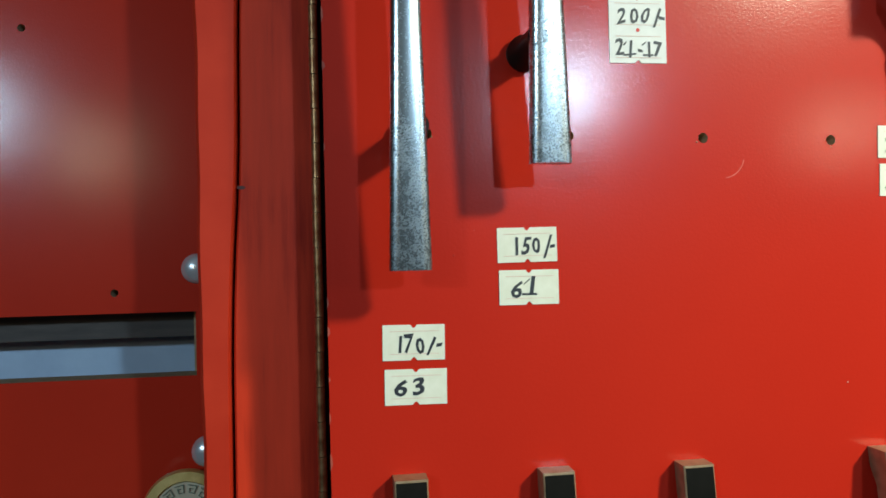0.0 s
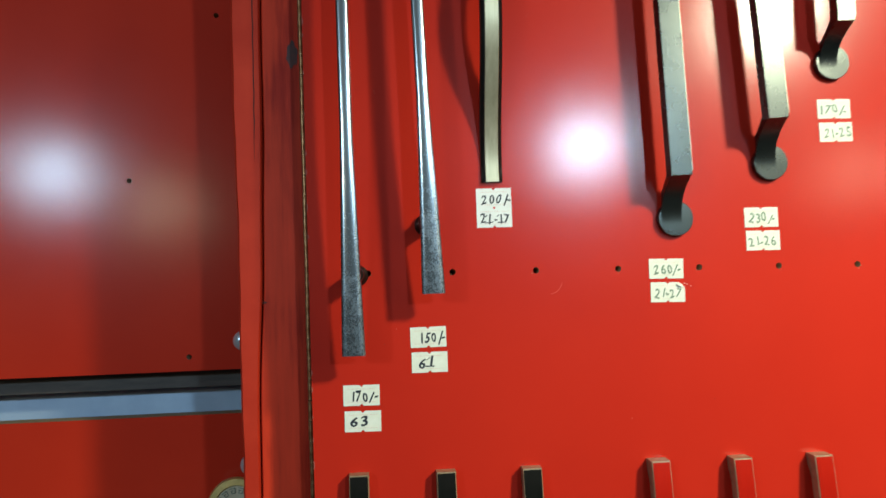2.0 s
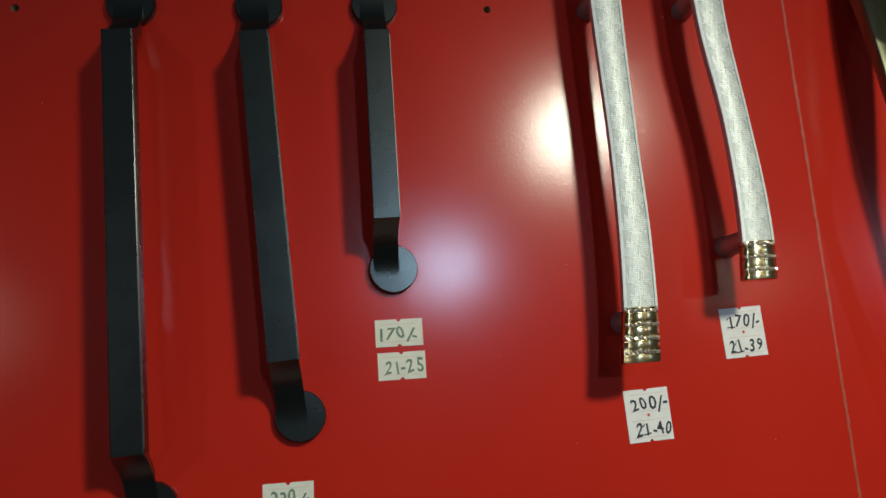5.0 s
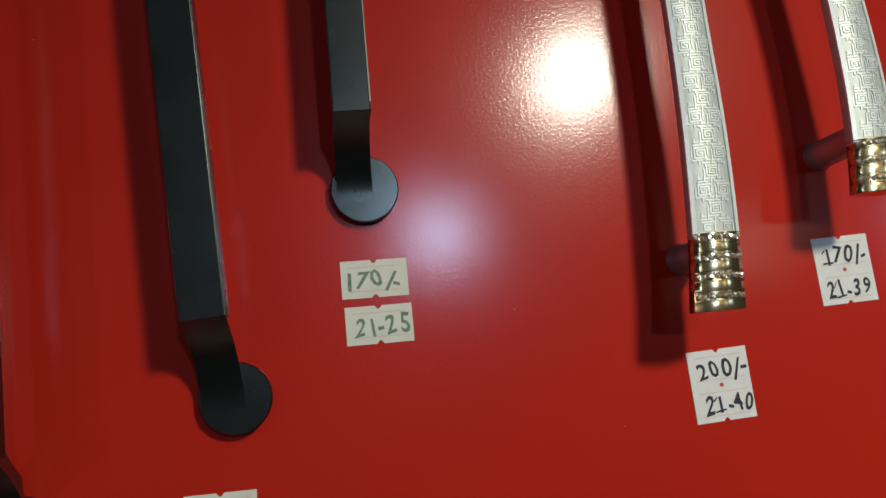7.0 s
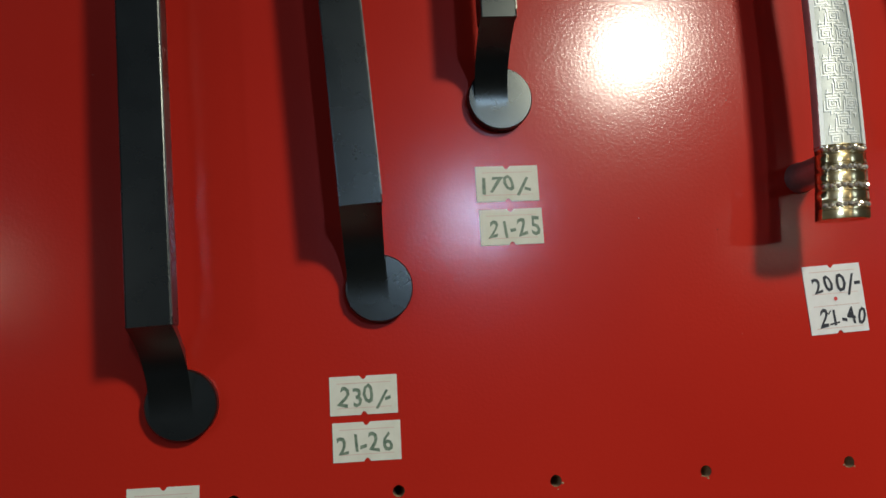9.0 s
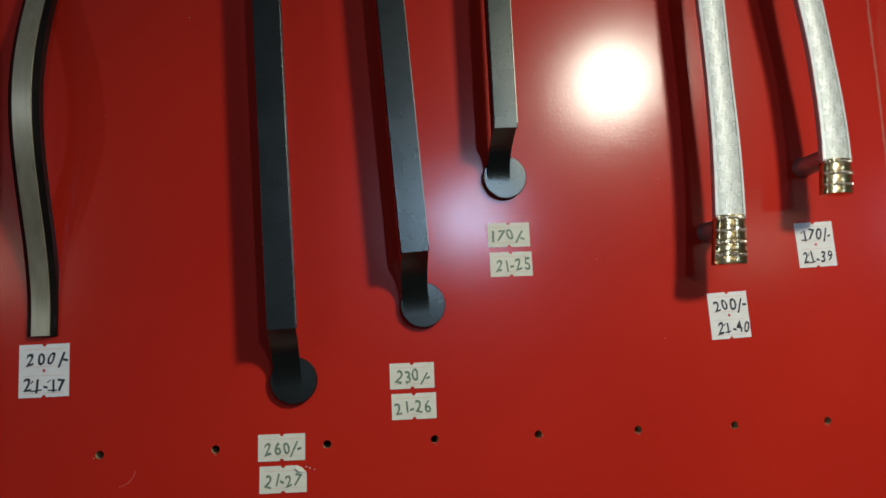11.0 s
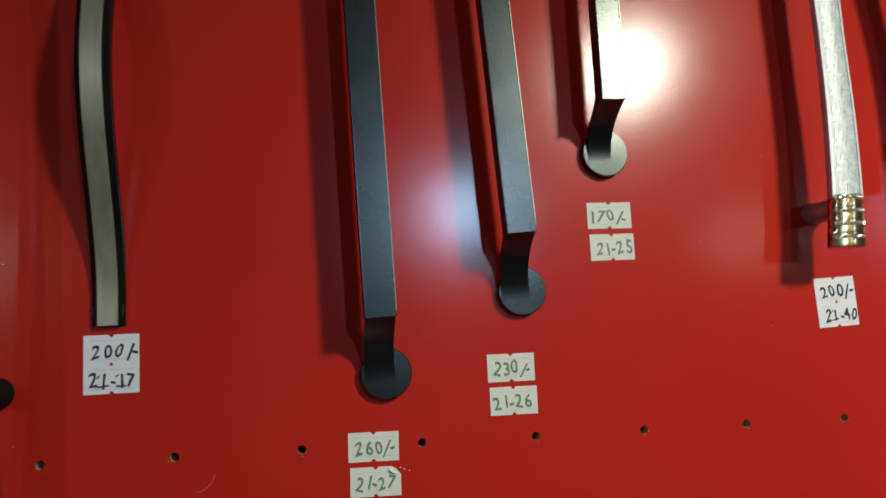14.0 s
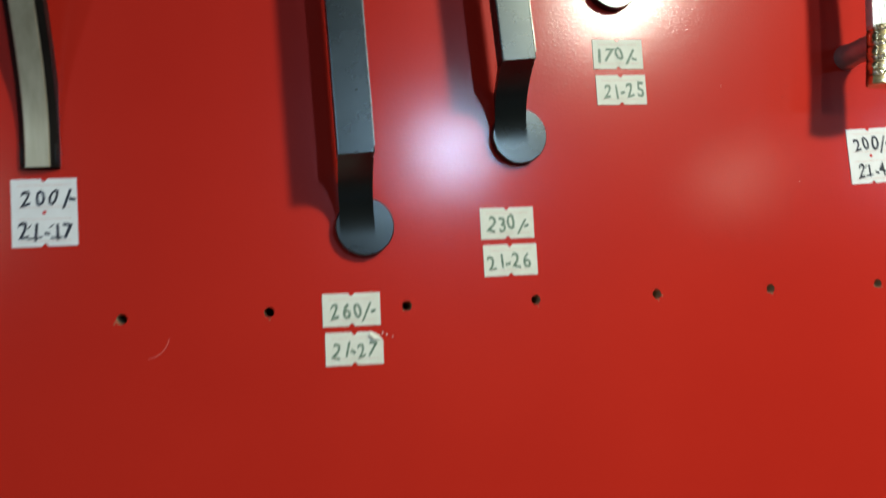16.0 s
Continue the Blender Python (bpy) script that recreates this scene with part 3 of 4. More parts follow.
# ---- long chrome handles ----
def chrome_handle(x0, x1, z0, z1, posts, label):
    """x0, z0: lower end; x1, z1: upper end."""
    mid = (z0 + z1) / 2
    ob = thing("chrome_handle", (x0, 0, z0), label, "handle", "long chrome handles")
    rings = []
    for z in spread(z0, z1, 61):
        f = (z - z0) / (z1 - z0)
        u = abs(2 * f - 1)
        w = 0.0072 + 0.0059 * max(0.0, (u - 0.25) / 0.75) ** 1.1
        x, y, h = (x1 - x0) * f, -0.0235 - 0.0055 * (1 - u * u), w / 2
        front = [(x + h * v, y - (0.0007 - 0.0004 * u * u) * (1 - v * v) + 0.0008 * max(0, abs(v) - 0.8) / 0.2, z - z0) for v in (-1, -0.93, -0.8, -0.5, -0.2, 0.2, 0.5, 0.8, 0.93, 1)]
        rings.append(front + [(x + h, y + 0.0045, z - z0), (x - h, y + 0.0045, z - z0)])
    part("bar", loft(rings), CHROME_SPOT, ob, "pitted chrome bar", True)
    for px, pz in posts:
        part("post", lathe([(0.0062, 0.0), (0.0062, -0.003), (0.0045, -0.005), (0.0042, -0.0225)], 20, None, (px - x0, 0, pz - z0)), BLACK_GLOSS, ob, "dark post", True)


chrome_handle(-0.0085, -0.0095, 1.354, 1.694, [(-0.006, 1.399), (-0.008, 1.648)], "long pitted chrome handle flared at both ends")
chrome_handle(0.0372, 0.0300, 1.387, 1.687, [(0.0345, 1.4275), (0.0290, 1.645)], "shorter pitted chrome handle flared at both ends")


# ---- silver handles with key pattern and gold ends ----
def patterned_handle(place, line, cap_len, posts, label):
    """line: rows of height, centre x, front y, width, all in metres."""
    ob = thing("patterned_handle", place, label, "handle", "silver key-pattern handles")
    px, _, pz = place
    table = [(z - pz, x - px, y, w) for z, x, y, w in line]
    lo, hi = min(table)[0], max(table)[0]
    bulge, thick = 0.0014, 0.0062

    def spot(u, z, lift=0.0, arch=bulge):
        x, y, w = glide(table, z)
        return (x + u * w / 2, y - arch * (1 - u * u) - lift, z)

    def ring(z, grow=0.0, lift=0.0, arch=bulge):
        x, y, w = glide(table, z)
        front = [(x + u * (w / 2 + grow), y - arch * (1 - u * u) - lift, z) for u in spread(-1, 1, 9)]
        return front + [(x + w / 2 + grow, y + thick * 0.55, z), (x + w * 0.3, y + thick, z), (x - w * 0.3, y + thick, z), (x - w / 2 - grow, y + thick * 0.55, z)]

    part("body", loft([ring(z) for z in spread(lo + cap_len - 0.001, hi - cap_len + 0.001, 40)]), SILVER, ob, "grey silver ground", True)

    def ribbons(name, segments, width, lift, mat, label=""):
        verts, faces = [], []
        for (ua, za), (ub, zb) in segments:
            w = glide(table, (za + zb) / 2)[2] / 2
            d = Vector(((ub - ua) * w, zb - za))
            d.normalize()
            ou, oz = d.y * width / 2 / w, -d.x * width / 2
            eu, ez = d.x * width / 2 / w, d.y * width / 2
            n = len(verts)
            for k in (lift, -0.0002):
                verts += [spot(ua - eu + ou, za - ez + oz, k), spot(ub + eu + ou, zb + ez + oz, k), spot(ub + eu - ou, zb + ez - oz, k), spot(ua - eu - ou, za - ez - oz, k)]
            faces += [(n, n + 1, n + 2, n + 3), (n, n + 4, n + 5, n + 1), (n + 1, n + 5, n + 6, n + 2), (n + 2, n + 6, n + 7, n + 3), (n + 3, n + 7, n + 4, n)]
        return part(name, (verts, [], faces), mat, ob, label)

    a, b = lo + cap_len, hi - cap_len
    for side in (-1, 1):
        zs = spread(a, b, 40)
        ribbons("border", [((side * 0.94, p), (side * 0.93, q)) for p, q in zip(zs, zs[1:])], 0.0012, 0.0006, SILVER_LIGHT, "bright raised border")
    # square spirals in three staggered columns, tied by short bars
    spiral = [(0, 0), (1, 0), (1, -1), (-1, -1), (-1, 1), (2, 1), (2, -2), (-2, -2), (-2, 2), (3, 2), (3, -1.2)]
    ties = [((-3, 0.8), (-3, -3)), ((-3, -3), (0.6, -3)), ((-0.6, -3), (-0.6, -4.4)), ((-2, 3), (1.6, 3)), ((0.6, 3), (0.6, 4.4)), ((-2, 4.2), (-0.4, 4.2)), ((0.6, -4.2), (2, -4.2)), ((-1.6, 4.2), (-1.6, 5.4)), ((1.6, -4.2), (1.6, -5.4))]
    unit = 0.00080
    lines = list(zip(spiral, spiral[1:])) + ties
    segs, z, k = [], a - 0.004, 0
    while z < b + 0.004:
        for column in ((0,) if k % 2 == 0 else (-1, 1)):
            for (xa, za), (xb, zb) in lines:
                half = glide(table, z)[2] / 2
                ends = [((column * 0.00310 + x * unit) / half, z + v * unit) for x, v in ((xa, za), (xb, zb))]
                if min(abs(u) for u, v in ends) < 0.85 and all(a + 0.0003 < v < b - 0.0003 for u, v in ends):
                    segs.append(tuple((max(-0.86, min(0.86, u)), v) for u, v in ends))
        z, k = z + 0.0058, k + 1
    ribbons("key_pattern", segs, 0.00040, 0.00030, SILVER_LIGHT, "raised bright key pattern")

    for end in (0, 1):
        base, tip = (a, lo) if end == 0 else (b, hi)
        rings, stones = [], bmesh.new()
        bands = 4 if cap_len > 0.019 else 3
        rng, arch = random.Random(31 + end), 0.0026
        for n in range(bands):
            za, zb = base + (tip - base) * n / bands, base + (tip - base) * (n + 1) / bands
            g = -0.0001 + 0.00012 * n
            for f, lift in ((0.0, 0.0006), (0.05, 0.0006), (0.07, 0.0001), (0.42, 0.0001), (0.44, 0.0006), (0.50, 0.0006), (0.52, 0.0003), (0.74, 0.0004), (0.96, 0.0003), (0.98, 0.0)):
                rings.append(ring(za + (zb - za) * f, g + lift * 0.4, lift, arch))
            # a row of clear stones between two thin gold rims on each band
            for m, u in enumerate(spread(-0.93, 0.93, 17)):
                big = m % 2 == 0
                p = spot(u, za + (zb - za) * (0.245 + rng.uniform(-0.03, 0.03) + (0 if big else rng.choice((-0.11, 0.11)))), 0.0003, arch)
                size = rng.uniform(0.00078, 0.00094) if big else rng.uniform(0.00034, 0.00046)
                bmesh.ops.create_icosphere(stones, subdivisions=1, radius=size, matrix=Matrix.Translation(p) @ Euler((rng.uniform(0, 3), rng.uniform(0, 3), 0)).to_matrix().to_4x4())
        rings.append(ring(tip, 0.0002, 0.0003, arch))
        cap = part("end_cap", loft(rings), GOLD, ob, "gold end cap with smooth bands", True)
        tagged(part("stone_trim", stones, CLEAR_STONE, cap, "rows of small sparkling stones", sharp=10), kind="stuff")
    for qx, qz in posts:
        y = glide(table, qz - pz)[1]
        part("post", lathe([(0.0054, 0.0), (0.0054, -0.002), (0.0049, -0.003), (0.0049, y + thick * 0.8)], 24, None, (qx - px, 0, qz - pz)), POST_METAL, ob, "satin metal post", True)


patterned_handle((0.392, 0, 1.4715), [(1.4715, 0.3915, -0.0265, 0.0155), (1.4950, 0.3935, -0.0265, 0.0149), (1.5300, 0.3948, -0.0265, 0.0138), (1.5700, 0.3945, -0.0265, 0.0126), (1.6375, 0.3935, -0.0265, 0.0142), (1.6615, 0.3942, -0.0265, 0.0153)],
                 0.0235, [(0.3945, 1.4905), (0.3945, 1.646)], "long silver key-pattern handle with gold ends")
patterned_handle((0.450, 0, 1.504), [(1.504, 0.4500, -0.0275, 0.0150), (1.5215, 0.4512, -0.0275, 0.0147), (1.5450, 0.4512, -0.0275, 0.0136), (1.5800, 0.4488, -0.0275, 0.0122), (1.6200, 0.4442, -0.0275, 0.0134), (1.6430, 0.4432, -0.0275, 0.0140), (1.660, 0.4436, -0.0275, 0.0151)],
                 0.0172, [(0.4505, 1.5235), (0.4440, 1.646)], "shorter wavy silver key-pattern handle with gold ends")


# ---- antique bronze leaf handles ----
LOWER_BLADE = [(-0.111, -0.0070, 0.0, -0.0072, -0.0160, 0.0150, -0.0135, 0.026), (-0.102, -0.0062, -0.002, -0.0062, -0.0178, 0.0143, -0.0150, 0.024), (-0.092, -0.0052, -0.0110, -0.0050, -0.0200, 0.0130, -0.0168, 0.022), (-0.079, -0.0035, -0.0170, -0.0035, -0.0238, 0.0108, -0.0205, 0.018),
               (-0.060, -0.0024, -0.0230, -0.0020, -0.0285, 0.0078, -0.0250, 0.012), (-0.040, -0.0032, -0.0272, -0.0026, -0.0320, 0.0042, -0.0290, 0.006), (-0.012, -0.0054, -0.0300, -0.0034, -0.0345, 0.0008, -0.0325, 0.002),
               (0.008, -0.0082, -0.0315, -0.0040, -0.0355, -0.0008, -0.0340, 0.0), (0.026, -0.0102, -0.0322, -0.0045, -0.0362, -0.0022, -0.0354, 0.0)]
UPPER_BLADE = [(-0.115, -0.0112, 0.0, -0.0105, -0.0120, 0.0100, -0.0150, 0.018), (-0.106, -0.0104, -0.002, -0.0096, -0.0145, 0.0105, -0.0175, 0.018), (-0.095, -0.0096, -0.0100, -0.0088, -0.0170, 0.0109, -0.0200, 0.0175), (-0.079, -0.0085, -0.0160, -0.0076, -0.0205, 0.0114, -0.0235, 0.016),
               (-0.060, -0.0066, -0.0212, -0.0056, -0.0250, 0.0114, -0.0275, 0.010), (-0.040, -0.0040, -0.0250, -0.0030, -0.0285, 0.0110, -0.0305, 0.005), (-0.022, -0.0014, -0.0280, -0.0004, -0.0315, 0.0100, -0.0328, 0.002),
               (-0.012, -0.0002, -0.0295, 0.0008, -0.0335, 0.0070, -0.0332, 0.001), (0.008, 0.0004, -0.0305, 0.0010, -0.0348, 0.0040, -0.0338, 0.0), (0.026, 0.0010, -0.0312, 0.0014, -0.0354, 0.0028, -0.0346, 0.0)]


def leaf_handle(x, z, half, label):
    """Two blades that overlap in the middle; rows of a blade: height, outer edge x y, ridge x y, inner edge x y, slant of the cut."""
    ob = thing("leaf_handle", (x, 0, z), label, "handle", "antique bronze handles")
    k = half / 0.125
    for turn, rows in ((1, LOWER_BLADE), (-1, UPPER_BLADE)):
        rings = []
        for zz in spread(rows[0][0], 0.026, 48):
            xo, yo, xm, ym, xi, yi, slant = glide(rows, zz)
            r, ring = 0.10, []
            for px, py in ((xo, yo), (xo + (xm - xo) * (1 - 2.2 * r), yo + (ym - yo) * (1 - 2.2 * r)), (xm - (xm - xo) * r * 0.4 + (xi - xm) * 0.02, ym + 0.0006), (xm + (xi - xm) * r, ym + (yi - ym) * r),
                           (xm + (xi - xm) * 0.5, ym + (yi - ym) * 0.5 - 0.0003), (xi - 0.0005, yi), (xi, yi + 0.0006), (xi, yo)):
                zp = zz - slant * (px - xo) / max(1e-6, xi - xo)
                ring.append((turn * px, py, turn * zp * k))
            rings.append(ring)
        part("blade", loft(rings), BRONZE, ob, "", True)


leaf_handle(0.5385, 1.5410, 0.1250, "long antique bronze twin-blade handle")
leaf_handle(0.5845, 1.5565, 0.1105, "medium antique bronze twin-blade handle")
leaf_handle(0.6310, 1.5780, 0.0890, "short antique bronze twin-blade handle")


# ---- the lower row of handles ----
def inlaid_handle(x, z, face, width, depth, label, group):
    ob = thing("inlaid_handle", (x, 0, z), label, "handle", group)
    rows, front = [], []
    for zz in spread(-0.16, 0.0, 25):
        u = abs(zz + 0.08) / 0.08
        y = -depth - 0.006 * (1 - u * u)
        rows.append((zz, 0.0, y, width, depth if u > 0.9 else 0.007))
        front.append((zz if u < 0.99 else zz - math.copysign(0.0008, zz + 0.08), 0.0, y - 0.0003, width - 0.0010, 0.001))
    part("body", strip(rows, 0.0004), CREAM_EDGE, ob, "cream metal edges")
    part("face", strip(front, 0.0002), face, ob)


for k in range(3):
    inlaid_handle(-0.0085 + 0.0500 * k, 1.2850 - 0.0006 * k, BLACK_FACE, 0.0112, 0.0075, "black-faced handle with cream metal edges", "black inlaid handles")
for k in range(3):
    inlaid_handle(0.1670 + 0.0493 * k, 1.2845 - 0.0008 * k, RED_GLOSS, 0.0112, 0.0095, "glossy red-faced handle with cream metal edges", "red inlaid handles")


def ribbed_handle(x, z):
    ob = thing("ribbed_handle", (x, 0, z), "bright chrome wavy handle with a ribbed neck", "handle", "ribbed chrome handles")

    def ring(zz, w, y, th):
        h, y, th = w / 2, y * 0.65, th * 0.65
        return [(-h, y + th, zz), (-h, y + 0.002, zz), (-h * 0.75, y + 0.0004, zz), (0, y, zz), (h * 0.75, y + 0.0004, zz), (h, y + 0.002, zz), (h, y + th, zz)]

    part("collar", loft([ring(0.0, 0.0165, -0.012, 0.012), ring(-0.001, 0.0185, -0.0175, 0.0175), ring(-0.004, 0.0190, -0.0200, 0.020), ring(-0.0055, 0.0170, -0.0205, 0.0205)]), BRIGHT_CHROME, ob, "", True)
    rings = []
    for n in range(13):
        zz = -0.0055 - 0.0013 * n
        rings += [ring(zz, 0.0146, -0.0190, 0.011), ring(zz - 0.0003, 0.0160, -0.0213, 0.013), ring(zz - 0.0006, 0.0161, -0.0217, 0.013), ring(zz - 0.0009, 0.0160, -0.0213, 0.013), ring(zz - 0.0012, 0.0146, -0.0190, 0.011)]
    part("ribs", loft(rings), BRIGHT_CHROME, ob, "fine chrome ribs")
    rows = [(-0.022, 0.018, -0.0215), (-0.0235, 0.0200, -0.0235), (-0.026, 0.0185, -0.0225), (-0.029, 0.0205, -0.0265), (-0.034, 0.0215, -0.0290), (-0.039, 0.0195, -0.0265), (-0.041, 0.0205, -0.0275), (-0.043, 0.0180, -0.0255), (-0.07, 0.0165, -0.0285), (-0.11, 0.0165, -0.0285), (-0.15, 0.0170, -0.0215)]
    part("strap", loft([ring(zz, w, y, 0.009) for zz, w, y in rows]), BRIGHT_CHROME, ob, "", True)
    part("foot", loft([ring(-0.150, 0.0185, -0.0200, 0.020), ring(-0.156, 0.0170, -0.014, 0.014)]), BRIGHT_CHROME, ob)


for k in range(3):
    ribbed_handle(0.3445 + 0.0480 * k, 1.2880 - 0.0008 * k)


def stepped_handle(x, z):
    ob = thing("stepped_handle", (x, 0, z), "square chrome handle with a stepped foot", "handle", "stepped chrome handles")
    w = 0.0070

    def solid(name, profile, mat, label):
        rings = [[(sx, y * 0.7 + 0.0004, zz) for y, zz in profile] for sx in (-w, -w + 0.0008, w - 0.0008, w)]
        part(name, loft(rings), mat, ob, label)

    for end in (0, 1):
        flip = (lambda v: v) if end == 0 else (lambda v: -0.156 - v)
        solid("end_block", [(y, flip(v)) for y, v in ((0.0, 0.0), (-0.0130, 0.0), (-0.0150, -0.0006), (-0.0162, -0.0020), (-0.0165, -0.0040), (-0.0165, -0.0112), (-0.0160, -0.0120), (0.0, -0.0120))], MIRROR_CHROME, "dark mirror chrome end block")
    # same chrome as the blocks; the strap's white reflection is painted as pale colour
    solid("strap", [(-0.0167, -0.0112), (-0.0205, -0.0125), (-0.0440, -0.0255), (-0.0455, -0.0285), (-0.0455, -0.1275), (-0.0440, -0.1305), (-0.0205, -0.1435), (-0.0167, -0.1448), (-0.0135, -0.1400), (-0.0385, -0.1260), (-0.0385, -0.0300), (-0.0135, -0.0170)], LIT_STRAP_CHROME, "chrome strap with its bright reflection put into the colour")


for k in range(2):
    stepped_handle(0.5232 + 0.0494 * k, 1.2980)


# ---- hand-written price labels ----
def glyph(bm, char, x, z, size, y, turn=0.0, wide=1.0, heavy=0.0):
    data = bpy.data.curves.new("glyph", "FONT")
    data.body, data.size, data.offset, data.resolution_u = char, size, heavy, 2
    ob = bpy.data.objects.new("glyph", data)
    scene.collection.objects.link(ob)
    mesh = bpy.data.meshes.new_from_object(ob)
    m = pose(x, y, z) @ pose(0, 0, 0, 90, 0, 0) @ pose(0, 0, 0, 0, 0, turn) @ Matrix.Diagonal((wide, 1, 1, 1))
    mesh.transform(m)
    width = max((v.co.x for v in mesh.vertices), default=x) - x
    bm.from_mesh(mesh)
    bpy.data.objects.remove(ob)
    bpy.data.curves.remove(data)
    bpy.data.meshes.remove(mesh)
    return width


def notched(w, h, top, bottom, torn=False, r=0.0011):
    """Outline of a label with half-round nicks in the middle of its edges; origin at its top left."""
    pts = [(0, 0)]
    if top:
        pts += [(w / 2 - r + 2 * r * k / 6, -r * math.sin(math.pi * k / 6)) for k in range(7)]
    pts += [(w - 0.0042, 0), (w - 0.0018, -0.0012), (w, -0.0034), (w, -h)] if torn else [(w, 0), (w, -h)]
    if bottom:
        pts += [(w / 2 + r - 2 * r * k / 6, -h + r * math.sin(math.pi * k / 6)) for k in range(7)]
    pts.append((0, -h))
    return pts


def write(parent, text, top, rng, ink, ends, size, heavy, footed=False):
    """Text from ends[0] to ends[1] on the label, each character a little askew and drawn with an unsteady hand."""
    bm = bmesh.new()
    x = 0.0
    for c in text:
        jig, tall = rng.uniform(-0.06, 0.05) * size, 1.25 if c == "/" else 1.0
        start, first = x, len(bm.verts)
        x += glyph(bm, c, x, top + jig - (0.16 * size if c == "/" else 0), size * rng.uniform(0.90, 1.10) * tall, -0.00032, rng.uniform(-7, 5) - (6 if c == "/" else 0), 1.0, heavy)
        if footed and c == "1":
            foot, t = top + jig - 0.01 * size, 0.06 * size + heavy
            bm.faces.new([bm.verts.new(p) for p in ((start - 0.12 * size, -0.00033, foot), (x + 0.16 * size, -0.00033, foot + 0.03 * size), (x + 0.15 * size, -0.00033, foot + 0.03 * size + t), (start - 0.12 * size, -0.00033, foot + t))])
            bm.faces.new([bm.verts.new(p) for p in ((start - 0.13 * size, -0.00033, foot + 0.44 * size), (start + 0.06 * size, -0.00033, foot + 0.62 * size), (start + 0.07 * size, -0.00033, foot + 0.70 * size), (start - 0.16 * size, -0.00033, foot + 0.50 * size))])
            x += 0.12 * size
        bm.verts.ensure_lookup_table()
        p, q, lean = rng.uniform(0, 6), rng.uniform(0, 6), rng.uniform(-0.02, 0.14)
        for v in list(bm.verts)[first:]:
            u, h = (v.co.x - start) / size, (v.co.z - top) / size
            v.co.x += size * (0.045 * math.sin(5.2 * h + p) + lean * h)
            v.co.z += size * 0.045 * math.sin(6.0 * u + q)
        x += size * (-0.10 if c == "/" else rng.uniform(0.06, 0.16))
    lo, hi = min(v.co.x for v in bm.verts), max(v.co.x for v in bm.verts)
    for v in bm.verts:
        v.co.x = ends[0] + (v.co.x - lo) / (hi - lo) * (ends[1] - ends[0])
    return part("handwriting", bm, ink, parent, "handwritten " + text)


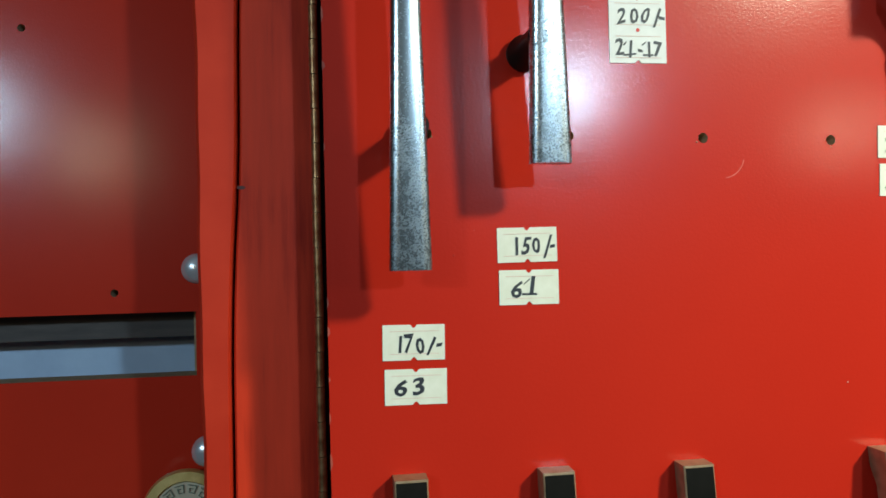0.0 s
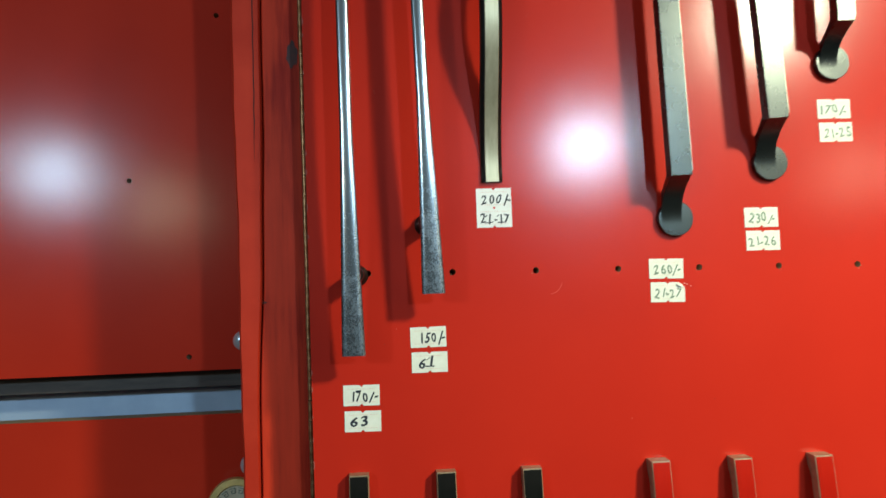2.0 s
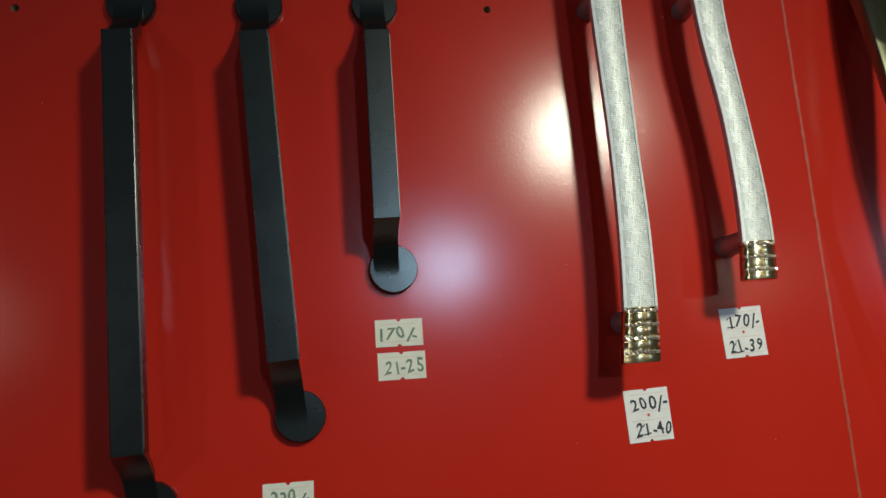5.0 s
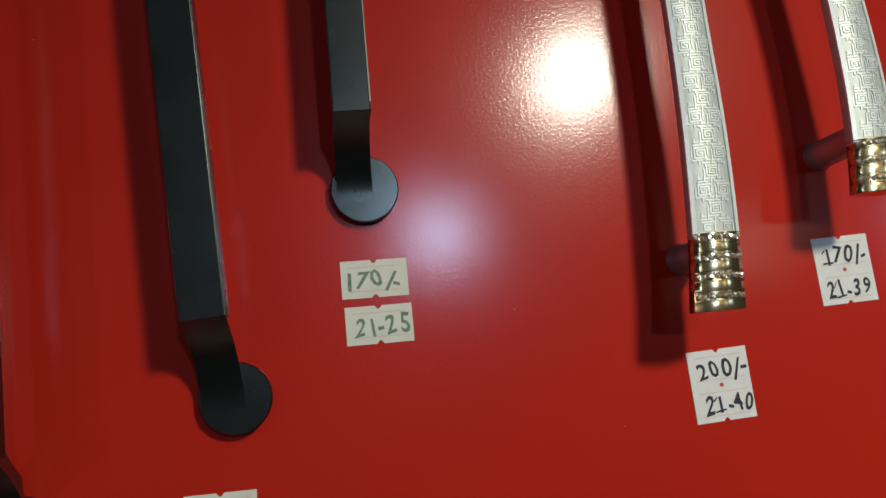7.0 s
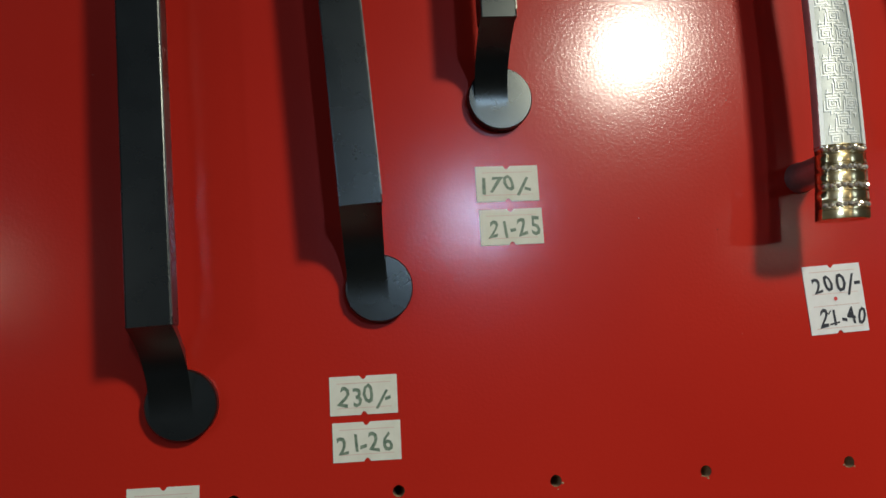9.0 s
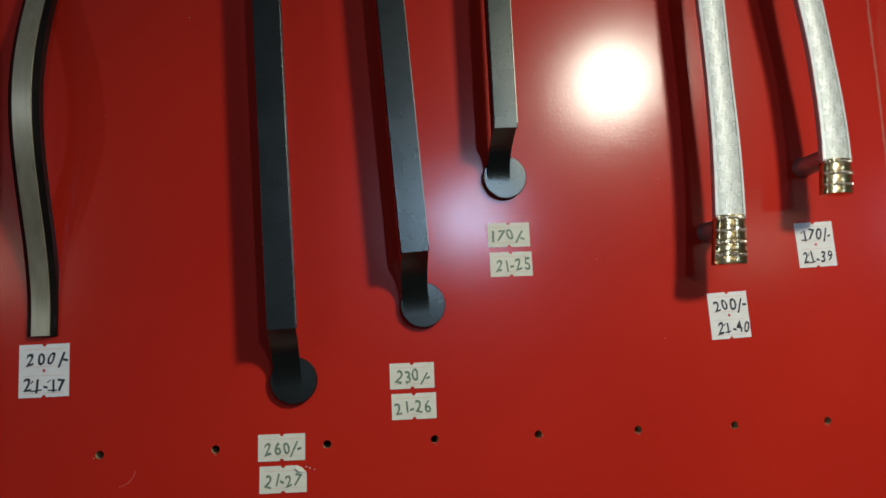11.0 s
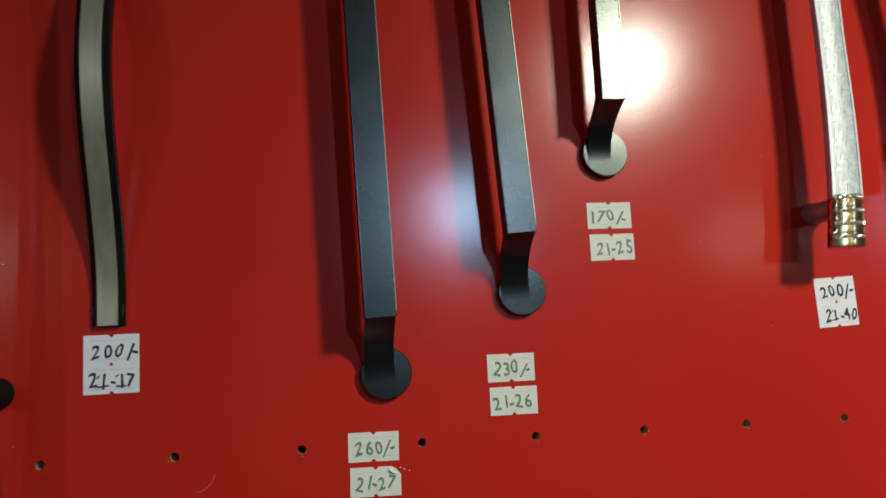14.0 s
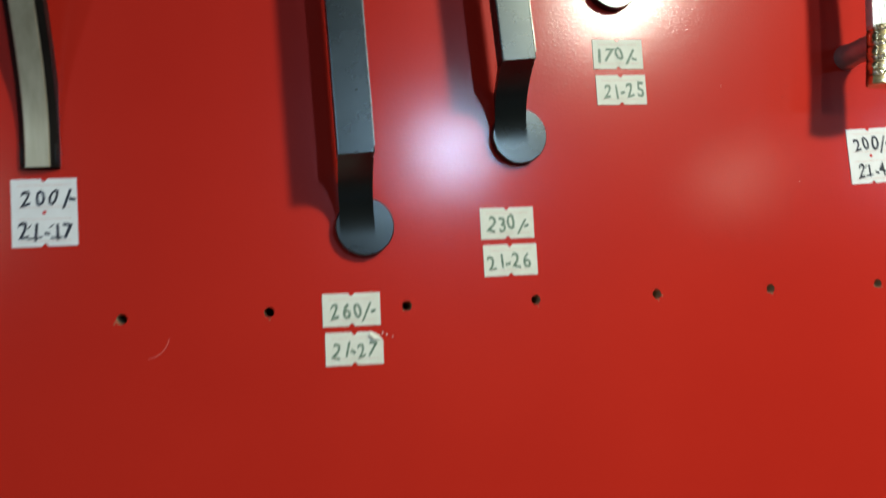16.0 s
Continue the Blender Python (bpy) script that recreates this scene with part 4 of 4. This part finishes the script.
def price_label(x, z, rows, ink, paper, turn=0.0, joined=False, seed=1, gap=0.0026, size=0.0080, heavy=0.00016, ends=((0.003, 0.02), (0.003, 0.02))):
    """One or two label strips under one another; x, z: the top left corner."""
    rng = random.Random(seed)
    w, h = 0.0211, 0.0120
    label = "%s price label hand-written %s" % ("white" if paper is PAPER_WHITE else "cream", " and ".join(rows))
    made = []
    if joined:
        made.append((thing("price_label", (x, -0.0001, z), label, "price label", "price labels", turn), [(0.0, rows[0], ends[0]), (-h + 0.0003, rows[1], ends[1])], 2 * h - 0.0006))
    else:
        for n, text in enumerate(rows):
            off = -(h + gap) * n
            made.append((thing("price_label", (x + (0.0004 * n), -0.0001, z + off), "cream price label hand-written %s" % text.replace("_", " and a faded stroke"), "price label", "price labels", turn + rng.uniform(-0.8, 0.8)), [(0.0, text, ends[n])], h))
    for ob, lines, height in made:
        torn = lines[0][1] == "21-27"
        out = notched(w, height, True, True, torn)
        n = len(out)
        bm = bmesh.new()
        lift = [0.0 if abs(px - w / 2) < 0.004 else rng.uniform(0.00002, 0.00010) for px, pz in out]
        front = [bm.verts.new((px, -0.00018 - l, pz)) for (px, pz), l in zip(out, lift)]
        back = [bm.verts.new((px, 0.0001, pz)) for px, pz in out]
        edges = [bm.edges.new((front[i], front[(i + 1) % n])) for i in range(n)]
        bmesh.ops.triangle_fill(bm, use_beauty=True, use_dissolve=False, edges=edges)
        for i in range(n):
            bm.faces.new((front[i], front[(i + 1) % n], back[(i + 1) % n], back[i]))
        part("paper", bm, paper, ob)
        if torn:
            flap = bmesh.new()
            flap.faces.new([flap.verts.new(p) for p in ((w - 0.0042, -0.0003, -0.0001), (w - 0.0001, -0.0003, -0.0034), (w - 0.0036, -0.0016, -0.0026), (w - 0.0052, -0.0011, -0.0012))])
            part("curled_corner", flap, paper, ob, "torn curled corner")
            for k, (px, pz) in enumerate(((w - 0.0004, -0.0010), (w + 0.0012, -0.0016), (w + 0.0034, -0.0024))):
                part("paper_crumb", box(px, px + 0.0005 - 0.0001 * k, -0.0004, 0.0, pz, pz + 0.0005), paper, ob)
        for top, text, span in lines:
            for dz in (0.0022, 0.0098):
                part("printed_line", box(0.0022, w - 0.0020, -0.00031, -0.0003, top - dz - 0.00008, top - dz + 0.00008), PRINT_RED, ob, "faint red printed line")
            write(ob, text.rstrip("_"), top - 0.0090, rng, ink, span, size, heavy, joined or text == "61")
            if text.endswith("_"):
                part("unread_bar", box(span[1] + 0.0015, w - 0.003, -0.00034, -0.00031, top - 0.0070, top - 0.0050), ink, ob)
        if joined:
            dot = bmesh.new()
            vs = [dot.verts.new((w / 2 + 0.0007 * math.cos(k * math.pi / 5), -0.00034, -h + 0.0003 + 0.0007 * math.sin(k * math.pi / 5))) for k in range(10)]
            dot.faces.new(vs)
            part("printed_dot", dot, DOT_RED, ob, "small red printed dot")


price_label(-0.0164, 1.3354, ("170/-", "63"), INK_BLACK, PAPER, 0.0, seed=2, gap=0.0030, heavy=0.00020, ends=((0.0053, 0.0204), (0.0031, 0.0135)))
price_label(0.0236, 1.3674, ("150/-", "61"), INK_BLACK, PAPER, 0.0, seed=3, gap=0.0026, heavy=0.00020, ends=((0.0063, 0.0205), (0.0040, 0.0133)))
price_label(0.0657, 1.4484, ("200/-", "21-17"), INK_BLACK, PAPER_WHITE, 0.0, True, seed=4, heavy=0.00016, ends=((0.0028, 0.0207), (0.0020, 0.0196)))
price_label(0.1690, 1.4030, ("260/-", "21-27"), INK_GREEN, PAPER, 1.0, seed=5, gap=0.0022, ends=((0.0028, 0.0195), (0.0020, 0.0192)))
price_label(0.2300, 1.4322, ("230/-", "21-26"), INK_GREEN, PAPER, 0.0, seed=6, gap=0.0022, ends=((0.0022, 0.0190), (0.0012, 0.0186)))
price_label(0.2805, 1.4982, ("170/-", "21-25"), INK_GREEN, PAPER, 0.5, seed=7, gap=0.0026, ends=((0.0020, 0.0185), (0.0026, 0.0202)))
price_label(0.3913, 1.4594, ("200/-", "21-40"), INK_BLACK, PAPER_WHITE, -2.0, True, seed=8, heavy=0.00016, ends=((0.0026, 0.0204), (0.0034, 0.0207)))
price_label(0.4426, 1.4940, ("170/-", "21-39"), INK_BLACK, PAPER_WHITE, -2.0, True, seed=9, heavy=0.00016, ends=((0.0028, 0.0194), (0.0026, 0.0192)))
price_label(0.5332, 1.3972, ("300/-", "21-33"), INK_GREEN, PAPER, 0.0, seed=10, gap=0.0026, ends=((0.0040, 0.0190), (0.0020, 0.0190)))
price_label(0.5797, 1.4250, ("270/-", "21-32"), INK_GREEN, PAPER, 0.0, seed=12, gap=0.0030, ends=((0.0036, 0.0190), (0.0020, 0.0190)))
price_label(0.6222, 1.4822, ("2_", "2_"), INK_GREEN, PAPER, 0.0, seed=13, gap=0.0028, ends=((0.0030, 0.0070), (0.0030, 0.0070)))
